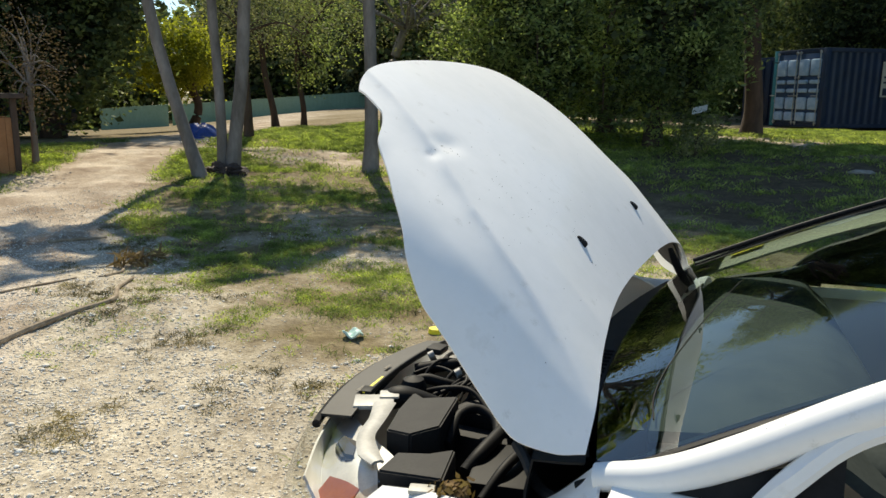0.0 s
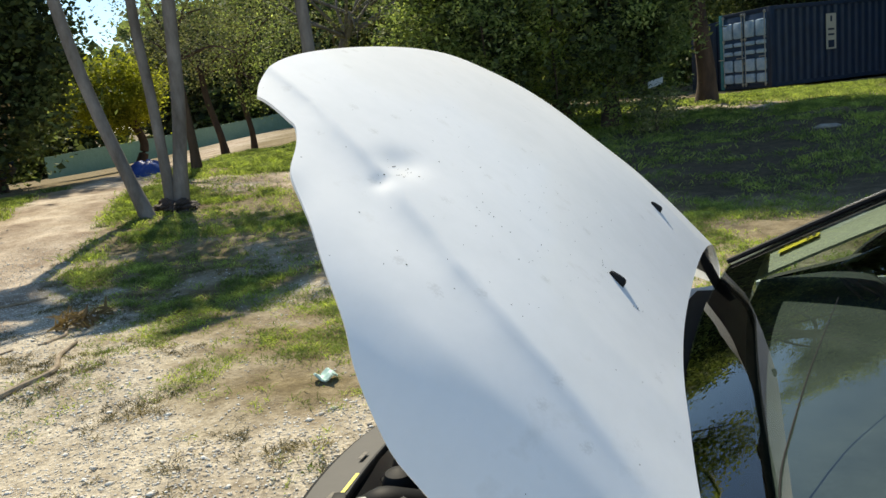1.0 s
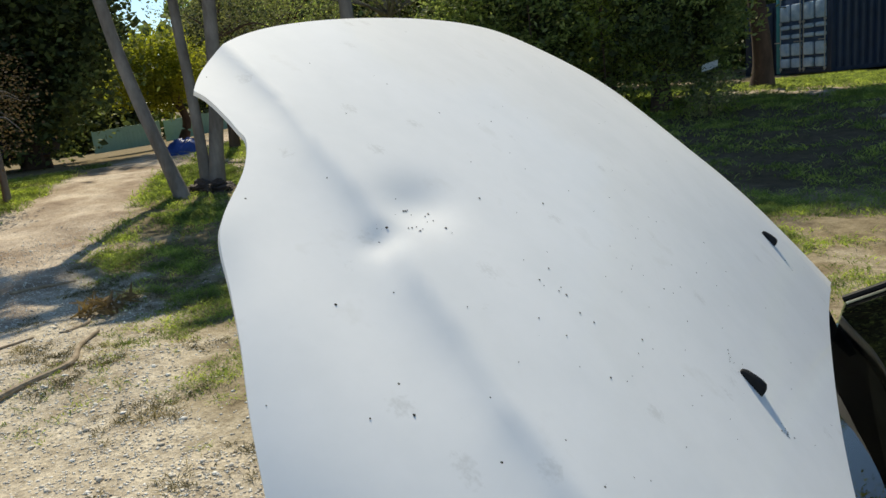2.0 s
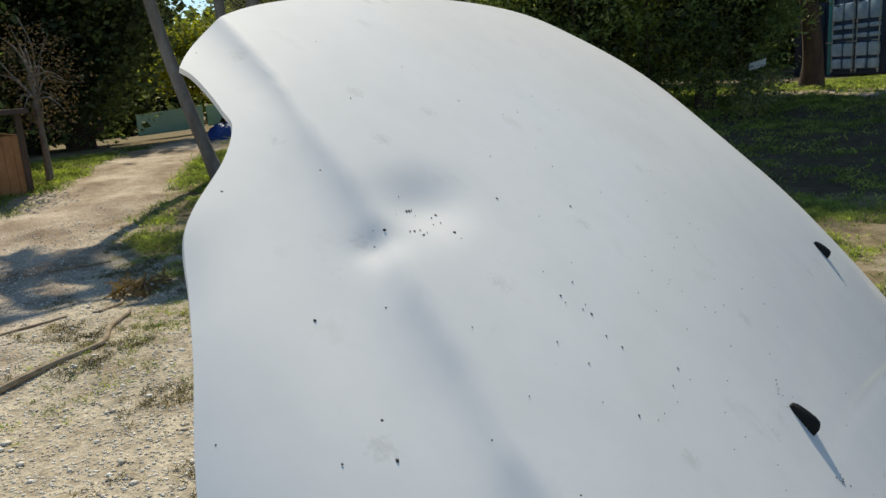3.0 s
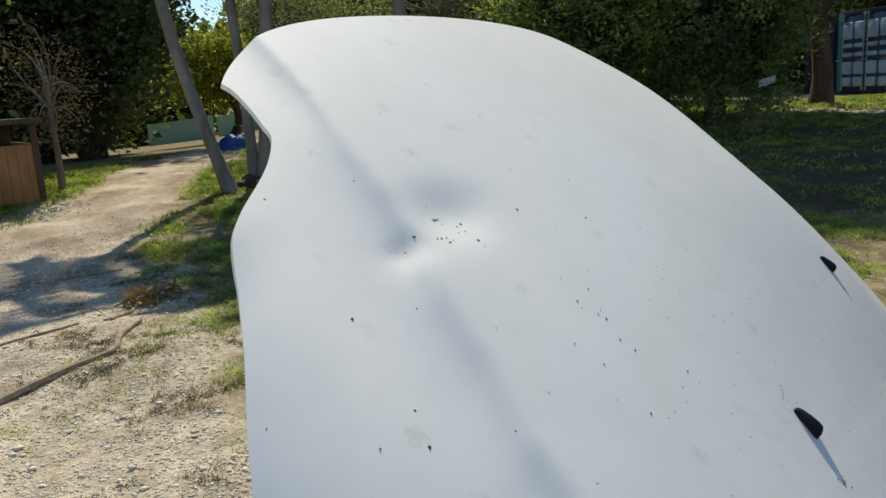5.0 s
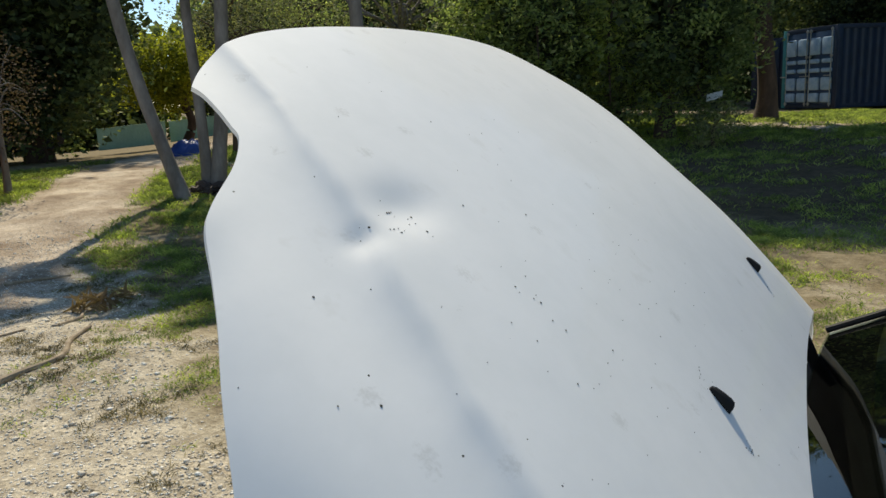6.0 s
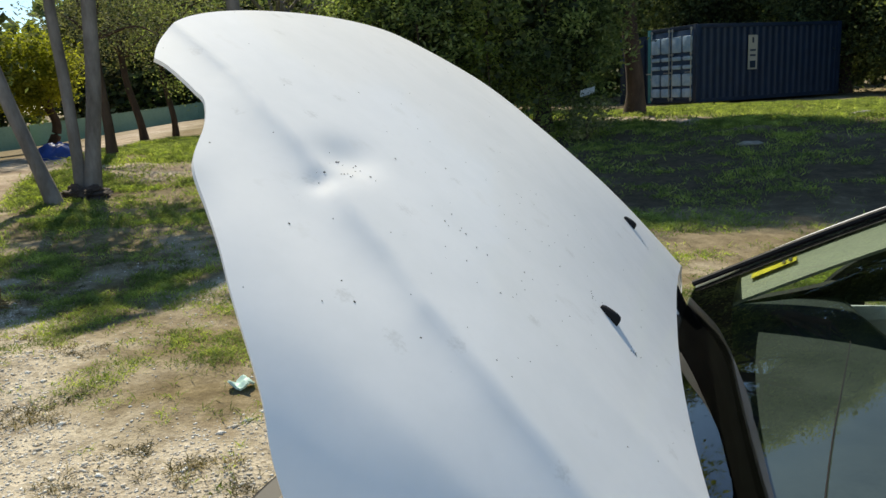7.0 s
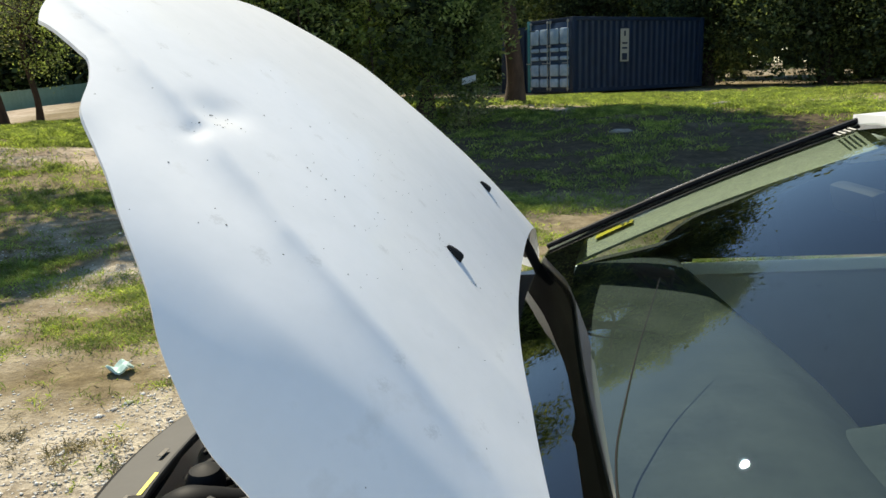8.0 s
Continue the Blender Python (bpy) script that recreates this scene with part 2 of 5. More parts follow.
LEAF_YELLOW = leafy("yellow_leaves", (0.14, 0.17, 0.03), (0.29, 0.30, 0.05), (0.45, 0.42, 0.08), 0.5, 0.5)
LEAF_GREY = leafy("grey_leaves", (0.09, 0.10, 0.05), (0.17, 0.18, 0.095), (0.30, 0.30, 0.18), 0.5, 0.3)
LEAF_SEAR = leafy("sear_leaves", (0.05, 0.035, 0.025), (0.11, 0.08, 0.055), (0.20, 0.15, 0.10), 0.7, 0.2)
LEAF_DRY = leafy("dry_leaves", (0.12, 0.075, 0.035), (0.25, 0.17, 0.09), (0.38, 0.28, 0.16), 0.7, 0.3)


# ---- mesh helpers ----
RNG = np.random.default_rng(7)


def thing(name, label, category, at=(0, 0, 0), group=""):
    e = new(name)
    e.location = at
    e.empty_display_size = 0.1
    bpy.context.view_layer.update()
    return tagged(e, label, category, group)


def place(ob, material, parent=None, label="", smooth=True):
    if not ob.data.materials:
        ob.data.materials.append(material)
    if smooth:
        ob.data.polygons.foreach_set("use_smooth", [True] * len(ob.data.polygons))
        ob.data.set_sharp_from_angle(angle=radians(38))
    if parent:
        ob.parent = parent
        base = parent
        off = Vector((0, 0, 0))
        while base:
            off += base.location
            base = base.parent
        ob.location = -off
    if label:
        tagged(ob, label)
    return ob


def part(name, bm, material, parent=None, label="", smooth=True):
    me = bpy.data.meshes.new(name)
    bm.normal_update()
    bm.to_mesh(me)
    bm.free()
    return place(new(name, me), material, parent, label, smooth)


def raw(name, verts, faces, material, parent=None, label="", smooth=True):
    """A mesh from arrays of places and of faces with equal corners."""
    me = bpy.data.meshes.new(name)
    verts, faces = np.asarray(verts, np.float32), np.asarray(faces, np.int32)
    n, k = faces.shape
    me.vertices.add(len(verts))
    me.vertices.foreach_set("co", verts.ravel())
    me.loops.add(n * k)
    me.loops.foreach_set("vertex_index", faces.ravel())
    me.polygons.add(n)
    me.polygons.foreach_set("loop_start", np.arange(n, dtype=np.int32) * k)
    me.update(calc_edges=True)
    return place(new(name, me), material, parent, label, smooth)


def box(bm, c, size, bevel=0.0, turn=0.0, tilt=(0, 0)):
    m = Matrix.Translation(c) @ Euler((tilt[0], tilt[1], turn)).to_matrix().to_4x4() @ Matrix.Diagonal((*size, 1))
    vs = bmesh.ops.create_cube(bm, size=1, matrix=m)["verts"]
    if bevel:
        es = list({e for v in vs for e in v.link_edges})
        bmesh.ops.bevel(bm, geom=es, offset=bevel, segments=2, affect="EDGES", profile=0.6)
    return bm


def boxed(c, size, bevel=0.0, turn=0.0, tilt=(0, 0)):
    return box(bmesh.new(), c, size, bevel, turn, tilt)


def smoothed(points, n):
    """n places on a Catmull-Rom curve through the points."""
    p = np.asarray(points, float)
    p = np.vstack([2 * p[0] - p[1], p, 2 * p[-1] - p[-2]])
    out = []
    for q in np.linspace(0, len(p) - 3 - 1e-9, n):
        i = int(q)
        t = q - i
        a, b, c, d = p[i:i + 4]
        out.append(0.5 * (2 * b + (c - a) * t + (2 * a - 5 * b + 4 * c - d) * t * t + (3 * b - a - 3 * c + d) * t ** 3))
    return np.array(out)


def tube(bm, points, radii, sides=8, n=0, flat=1.0, up=(0, 0, 1)):
    """A round or flattened rod along a curve; radii: one, or one for each point."""
    pts = smoothed(points, n) if n else np.asarray(points, float)
    rad = np.interp(np.linspace(0, 1, len(pts)), np.linspace(0, 1, len(np.atleast_1d(radii))), np.atleast_1d(radii)) if np.ndim(radii) else np.full(len(pts), radii)
    rings = []
    for i, p in enumerate(pts):
        d = Vector(pts[min(i + 1, len(pts) - 1)] - pts[max(i - 1, 0)]).normalized()
        ref = Vector(up) if abs(d.dot(Vector(up))) < 0.95 else Vector((1, 0, 0))
        a = d.cross(ref).normalized()
        b = a.cross(d)
        rings.append([bm.verts.new(Vector(p) + float(rad[i]) * (math.cos(w) * a + flat * math.sin(w) * b)) for w in np.arange(sides) * 2 * math.pi / sides])
    for r, s in zip(rings, rings[1:]):
        for k in range(sides):
            bm.faces.new((r[k], r[(k + 1) % sides], s[(k + 1) % sides], s[k]))
    bm.faces.new(rings[0][::-1])
    bm.faces.new(rings[-1])
    return bm


def outward(grid, heart):
    """The grid, turned so that its faces look away from the place heart."""
    g = np.asarray(grid, float)
    i, j = g.shape[0] // 2, g.shape[1] // 2
    n = np.cross(g[i, min(j + 1, g.shape[1] - 1)] - g[i, j - 1], g[min(i + 1, g.shape[0] - 1), j] - g[i - 1, j])
    return g if n @ (g[i, j] - np.asarray(heart)) > 0 else g[:, ::-1]


def sheet(grid, thick=0.0):
    """A bmesh from a grid of places; thick: depth below it, closed round the rim."""
    g = np.asarray(grid, float)
    bm = bmesh.new()
    top = [[bm.verts.new(p) for p in row] for row in g]
    rows, cols = len(top), len(top[0])
    for i in range(rows - 1):
        for j in range(cols - 1):
            bm.faces.new((top[i][j], top[i][j + 1], top[i + 1][j + 1], top[i + 1][j]))
    if thick:
        du, dv = np.gradient(g, axis=1), np.gradient(g, axis=0)
        nrm = np.cross(du, dv)
        nrm /= np.linalg.norm(nrm, axis=2, keepdims=True) + 1e-9
        low = [[bm.verts.new(p) for p in row] for row in g - thick * nrm]
        for i in range(rows - 1):
            for j in range(cols - 1):
                bm.faces.new((low[i][j], low[i + 1][j], low[i + 1][j + 1], low[i][j + 1]))
        for i in range(rows - 1):
            bm.faces.new((top[i][0], top[i + 1][0], low[i + 1][0], low[i][0]))
            bm.faces.new((top[i + 1][-1], top[i][-1], low[i][-1], low[i + 1][-1]))
        for j in range(cols - 1):
            bm.faces.new((top[0][j + 1], top[0][j], low[0][j], low[0][j + 1]))
            bm.faces.new((top[-1][j], top[-1][j + 1], low[-1][j + 1], low[-1][j]))
    return bm


def loft(curves, n, m):
    """A grid: each curve smoothed to n places, and m rows across the curves."""
    rows = np.array([smoothed(c, n) for c in curves])
    return np.array([smoothed(rows[:, j], m) for j in range(n)]).transpose(1, 0, 2)


# ---- the lie of the land ----
def field(x, y, scale, seed):
    """Smooth noise in 0..1 over the plan, two octaves."""
    def one(x, y, seed):
        tab = np.random.default_rng(seed).random((64, 64))
        xi, yi = np.floor(x).astype(int), np.floor(y).astype(int)
        fx, fy = x - xi, y - yi
        fx, fy = fx * fx * (3 - 2 * fx), fy * fy * (3 - 2 * fy)
        v = lambda a, b: tab[(xi + a) % 64, (yi + b) % 64]
        return (v(0, 0) * (1 - fx) + v(1, 0) * fx) * (1 - fy) + (v(0, 1) * (1 - fx) + v(1, 1) * fx) * fy
    return 0.65 * one(x / scale, y / scale, seed) + 0.35 * one(x / scale * 2.3 + 7, y / scale * 2.3 + 3, seed + 1)


def step(a, b, v):
    t = np.clip((v - a) / (b - a), 0, 1)
    return t * t * (3 - 2 * t)


def rise(x, y):
    """Height of the ground: level by the car, up a little all round, falling away far off towards the fence."""
    x, y = np.asarray(x, float), np.asarray(y, float)
    d = np.hypot(x, y - 1)
    turn = np.degrees(np.arctan2(-x, y))
    return 0.6 * step(5, 18, d) - 0.04 * step(28, 50, turn) * np.maximum(0, np.minimum(d, 90) - 14)


def track_share(x, y):
    """1 on the dirt track that leads away past the palms."""
    along = (-(x + 7.7) * 0.55 + (y - 5.6) * 0.835)
    off = (x + 7.7) * 0.835 + (y - 5.6) * 0.55
    wob = (field(x, y, 1.6, 5) - 0.5) * 0.5
    half = 0.85 + 0.12 * np.maximum(-along, 0) + 0.06 * np.maximum(along - 5, 0)
    return 1 - step(half - 0.2, half + 0.25, np.abs(off + wob))


def soil_share(x, y):
    """Two shares: lit bare earth, and dark thin-grown soil under the trees, later darkened further for shade."""
    n = field(x, y, 1.2, 91)
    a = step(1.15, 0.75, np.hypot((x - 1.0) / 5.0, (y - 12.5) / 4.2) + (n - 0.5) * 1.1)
    b = step(1.2, 0.8, np.hypot((x + 0.3) / 3.0, (y - 18.6) / 1.6) + (n - 0.5) * 0.9)
    c = step(1.2, 0.8, np.hypot((x + 8.5) / 3.2, (y - 11.6) / 0.8) + (n - 0.5) * 1.0)
    d = step(1.15, 0.8, np.hypot((x + 5.2) / 1.6, (y - 7.0) / 0.9) + (n - 0.5) * 1.4)
    e = step(1.2, 0.8, np.hypot((x - 7.5) / 3.4, (y - 18.3) / 1.5) + (n - 0.5) * 0.9)
    return np.clip(np.maximum(np.maximum(b, c), e), 0, 1), np.clip(np.maximum(a, d), 0, 1)


def grass_share(x, y):
    """1 where grass grows, 0 on bare gravel and track."""
    n = field(x, y, 1.5, 11)
    n2 = field(x, y, 0.45, 23)
    edge = y - (3.45 - 0.40 * (x + 2.2)) + (n - 0.5) * 1.5 + (n2 - 0.5) * 1.1
    g = step(-0.25, 0.9, edge)
    g = g * (1 - track_share(x, y))
    bare = step(0.56, 0.68, field(x, y, 2.2, 31)) * step(0, 4, 16 - y)
    g = g * (1 - 0.75 * bare) * (1 - 0.9 * soil_share(x, y)[0]) * (0.55 + 0.45 * step(0.3, 0.6, n2))
    left = step(0.0, 0.35, -((x + 7.7) * 0.835 + (y - 5.6) * 0.55) - 1.1 + (n2 - 0.5) * 0.5) * step(0.5, 1.5, -(x + 7.7) * 0.55 + (y - 5.6) * 0.835)
    lush = step(1.1, 0.6, np.hypot((x + 2.75) / 0.95, (y - 4.25) / 1.0) + (n2 - 0.5) * 1.0)
    verge = step(1.1, 0.6, np.hypot((x + 6.7 + 0.55 * (y - 6.8)) / 0.65, (y - 6.9) / 1.6) + (n2 - 0.5) * 0.5) * (1 - 0.9 * track_share(x, y))
    return np.clip(np.maximum(np.maximum(g, left * 0.9), np.maximum(lush, verge) * (0.6 + 0.4 * step(0.25, 0.5, n2))), 0, 1)


def spread(lo, hi, fine, far, out):
    """Places along an axis: even within lo..hi, ever wider beyond."""
    a = np.arange(lo, hi + fine / 2, fine)
    grow = [fine]
    while sum(grow) < out:
        grow.append(grow[-1] * far)
    g = np.cumsum(grow)
    return np.concatenate([lo - g[::-1], a, hi + g])


gx, gy = spread(-11, 4, 0.09, 1.13, 900), spread(0.5, 15, 0.09, 1.13, 900)
GX, GY = np.meshgrid(gx, gy)
near_rough = (field(GX, GY, 0.35, 41) - 0.5) * 0.05 + (field(GX, GY, 1.3, 43) - 0.5) * 0.10
near_rough = near_rough * step(40, 15, np.hypot(GX, GY))
GZ = rise(GX, GY) + near_rough - 0.02
ny, nx = GX.shape
idx = np.arange(nx * ny).reshape(ny, nx)
quads = np.stack([idx[:-1, :-1], idx[:-1, 1:], idx[1:, 1:], idx[1:, :-1]], -1).reshape(-1, 4)
ground = raw("ground", np.stack([GX, GY, GZ], -1).reshape(-1, 3), quads, GROUND)
# the last share darkens soil where tree shade lies
for name, share in (("grass", lambda x, y: np.maximum(grass_share(x, y), 0.85 * step(6.2, 7.8, y + 2 * field(x, y, 0.8, 19) - 1) * (1 - np.maximum(track_share(x, y), soil_share(x, y)[0])) * step(34, 24, y))), ("track", lambda x, y: np.maximum(track_share(x, y), soil_share(x, y)[0])), ("shaded_soil", lambda x, y: 0.85 * soil_share(x, y)[1] * step(8.0, 9.5, y))):
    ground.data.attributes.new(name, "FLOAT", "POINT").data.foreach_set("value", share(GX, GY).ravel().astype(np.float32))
tagged(ground, "pale gravel ground with a dirt track and patchy soil", "ground", kind="structure")


# ---- the car: nose towards -x, its middle at y = YC ----
YC = 1.604
car = thing("car", "white hatchback car with dented bonnet raised, parked on gravel", "car", (0.9, YC, 0.0))

# The bonnet lies on a plane through the washer nozzles, leaning back with its front edge up.
LIFT = radians(35.9)
BC = YC + 0.047
HO = Vector((-0.376, BC, 1.213))
HS, HV, HN = Vector((0, 1, 0)), Vector((-math.cos(LIFT), 0, math.sin(LIFT))), Vector((math.sin(LIFT), 0, math.cos(LIFT)))


def bonnet_height(s, v):
    """Height of the skin over the plane: crowned, creased along both sides, dented on one crease."""
    a = np.abs(s)
    w = 0.0255 - np.where(v < 0.22, 0.41, 0.18) * (v - 0.22) ** 2
    low = step(0.12, -0.15, v)
    fold = step(0.34, 0.0, v)
    w = w - (0.015 + 0.05 * low) * np.maximum(a - 0.5, 0) - 1.1 * np.maximum(a - 0.62, 0) ** 2 - (9.0 - 7.0 * fold) * np.maximum(a - 0.745, 0) ** 2 - 0.18 * fold * 0.5 * (a - 0.705 + np.sqrt((a - 0.705) ** 2 + 6e-5))
    w = w - 0.10 * np.maximum(s - 0.33, 0) * step(0.45, 0.15, v)
    edge = np.interp(v, [-0.3, 0.0, 0.115, 0.183, 0.238, 0.312, 0.362], [0.95, 0.86, 0.785, 0.747, 0.713, 0.656, 0.61])
    w = w - 0.006 * np.maximum(1 - (edge - a) / 0.07, 0) ** 2 * step(0.36, 0.30, v)
    w = w - 0.035 * step(0.42, 0.78, s) * step(0.12, -0.2, v)
    crease = np.interp(v, [-0.3, -0.1, 0.0, 0.071, 0.115, 0.145, 0.19, 0.242, 0.286, 0.333, 0.377, 0.441, 0.525, 0.7], [0.68, 0.61, 0.585, 0.572, 0.558, 0.551, 0.527, 0.506, 0.479, 0.461, 0.444, 0.414, 0.383, 0.32]) + 0.047
    out = np.maximum(a - crease, 0)
    w = w - (0.0135 * (1 - np.exp(-out / 0.022)) - 0.0070 * step(0.05, 0.20, out)) * step(-0.30, 0.0, v) * (0.65 + 0.35 * step(0.0, 0.28, v))
    w = w - 0.0060 * np.exp(-(((s + 0.480) / 0.042) ** 2 + ((v - 0.290) / 0.026) ** 2))
    w = w - 0.0034 * np.exp(-(((s + 0.538) / 0.016) ** 2 + ((v - 0.280) / 0.012) ** 2))
    c, d = (a / 0.8) ** 2, (v - 0.2) / 0.4
    return w + 0.0138 + 0.0439 * d + 0.0012 * d * d - 0.0178 * d ** 3 - 0.0302 * c - 0.0667 * c * d - 0.0268 * c * c + 0.0061 * c * c * d


def on_bonnet(s, v, up=0.0):
    return HO + HS * s + HV * v + HN * (float(bonnet_height(np.float64(s), np.float64(v))) + up)


rim = smoothed([(0.756, -0.248), (0.784, -0.217), (0.807, -0.169), (0.811, -0.136), (0.808, -0.086), (0.804, -0.027), (0.798, 0.041), (0.793, 0.077), (0.78, 0.115), (0.763, 0.152), (0.742, 0.183),
                (0.706, 0.238), (0.673, 0.28), (0.649, 0.312), (0.627, 0.344), (0.604, 0.362), (0.557, 0.389), (0.526, 0.414), (0.518, 0.431), (0.51, 0.452), (0.503, 0.476), (0.503, 0.489)], 110)
run = np.linspace(0, 1, 110)
spine = -0.118 + 0.673 * run
bow = 2.97 + 3.41 * run
us = np.concatenate([np.linspace(-1, -0.45, 64), np.linspace(-0.45, 0.45, 40)[1:-1], np.linspace(0.45, 1, 40)])
gs = rim[:, :1] * us
gv = spine[:, None] + (rim[:, 1:] - spine[:, None]) * np.abs(us) ** bow[:, None]
gw = bonnet_height(gs, gv) - 0.004
skin = np.array(HO)[None, None] + gs[..., None] * np.array(HS) + gv[..., None] * np.array(HV) + gw[..., None] * np.array(HN)
bonnet = part("bonnet", sheet(skin[:, ::-1], 0.004), WHITE, car, "dented white bonnet with dirt specks, raised open")
# unseen dark sheet added under the skin to dim its reflection in the windscreen
part("dim_backing", sheet((skin[4:-4, 8:-3][::2, ::3] - 0.012 * np.array(HN))[:, ::-1], 0.004), GREY, bonnet, "added dark sheet under the bonnet, dims its reflection")
for ns, nv in ((-0.311, -0.003), (0.229, 0.004)):
    # a wedge: low and narrow at the front, blunt and high at the rear
    prof = [(-0.0120, 0.0035, 0.0028), (-0.0085, 0.0058, 0.0044), (0.0, 0.0082, 0.0054), (0.0075, 0.0096, 0.0060), (0.0115, 0.0094, 0.0060), (0.0135, 0.0070, 0.0055)]
    rows = [[on_bonnet(ns + k * wide, nv - dv, h * (1 - 0.3 * k * k) if abs(k) < 1 else -0.001) for k in (-1, -0.85, -0.4, 0, 0.4, 0.85, 1)] for dv, h, wide in [(-0.0128, -0.001, 0.0024)] + prof + [(0.0140, -0.001, 0.0053)]]
    part("washer_nozzle", sheet(np.array([[tuple(p) for p in r] for r in rows])), BLACK, bonnet, "black plastic washer nozzle")

# dirt flakes gathered about the dent and the nozzles
flakes = bmesh.new()
rf = np.random.default_rng(21)
spots = [(cs + rf.normal(0, wide), cv + rf.normal(0, wide * 0.8), 0.0004 + 0.8 * big * rf.random() ** 2) for cs, cv, wide, count, big in (
    (-0.533, 0.287, 0.0035, 6, 0.0009), (-0.509, 0.273, 0.004, 6, 0.0009), (-0.486, 0.285, 0.010, 4, 0.0006), (-0.335, -0.047, 0.006, 14, 0.0009), (-0.30, 0.018, 0.006, 7, 0.0006),
    (0.205, -0.04, 0.008, 6, 0.0006), (-0.25, 0.10, 0.11, 34, 0.0003), (-0.42, 0.16, 0.10, 16, 0.0004), (-0.30, 0.30, 0.09, 9, 0.0003), (-0.62, 0.22, 0.07, 6, 0.0003)) for k in range(count)]
spots += [(-0.412, 0.267, 0.0011), (-0.338, 0.232, 0.0011), (-0.459, 0.185, 0.0010), (-0.642, 0.183, 0.0010), (-0.499, 0.104, 0.0010), (-0.418, 0.098, 0.0010), (-0.449, 0.163, 0.001), (-0.492, 0.292, 0.0011), (-0.4945, 0.2925, 0.001), (-0.476, 0.28, 0.001), (-0.483, 0.261, 0.0011), (-0.457, 0.147, 0.0008), (-0.453, 0.135, 0.0009), (-0.611, 0.264, 0.001), (-0.6, 0.157, 0.0009)]
for fs_, fv_, rr in spots:
    ring_ = [flakes.verts.new(on_bonnet(fs_ + rr * (0.7 + 0.6 * rf.random()) * math.cos(a), fv_ + rr * (0.7 + 0.6 * rf.random()) * math.sin(a), 0.0003)) for a in np.arange(7) * 0.8976]
    peak = flakes.verts.new(on_bonnet(fs_, fv_, 0.0009))
    for q in range(7):
        flakes.faces.new((ring_[q], ring_[(q + 1) % 7], peak))
tagged(part("dirt_flakes", flakes, DIRT, bonnet), "dark dirt flakes around the dent", kind="stuff")


def mirrored(points):
    return [(x, 2 * YC - y, z) for x, y, z in points]


def both(points, side):
    return points if side < 0 else mirrored(points)


def screen(u, t, out=0.0):
    half = 0.650 - 0.09 * t
    x = (-0.262 + 0.055 * u * u) * (1 - t) + (0.37 + 0.05 * u * u) * t
    z = (0.985 - 0.022 * u * u) * (1 - t) + (1.292 - 0.022 * u * u) * t
    bulge = 0.022 * math.sin(math.pi * t) * (1 - 0.6 * u * u) + out
    wrap = max(0.0, -u) ** 3
    return (x - 0.47 * bulge, YC + half * u - 0.012 * wrap, z + 0.88 * bulge + (0.064 - 0.028 * t) * ((1 + u) / 2) ** 1.5 - 0.032 * wrap)


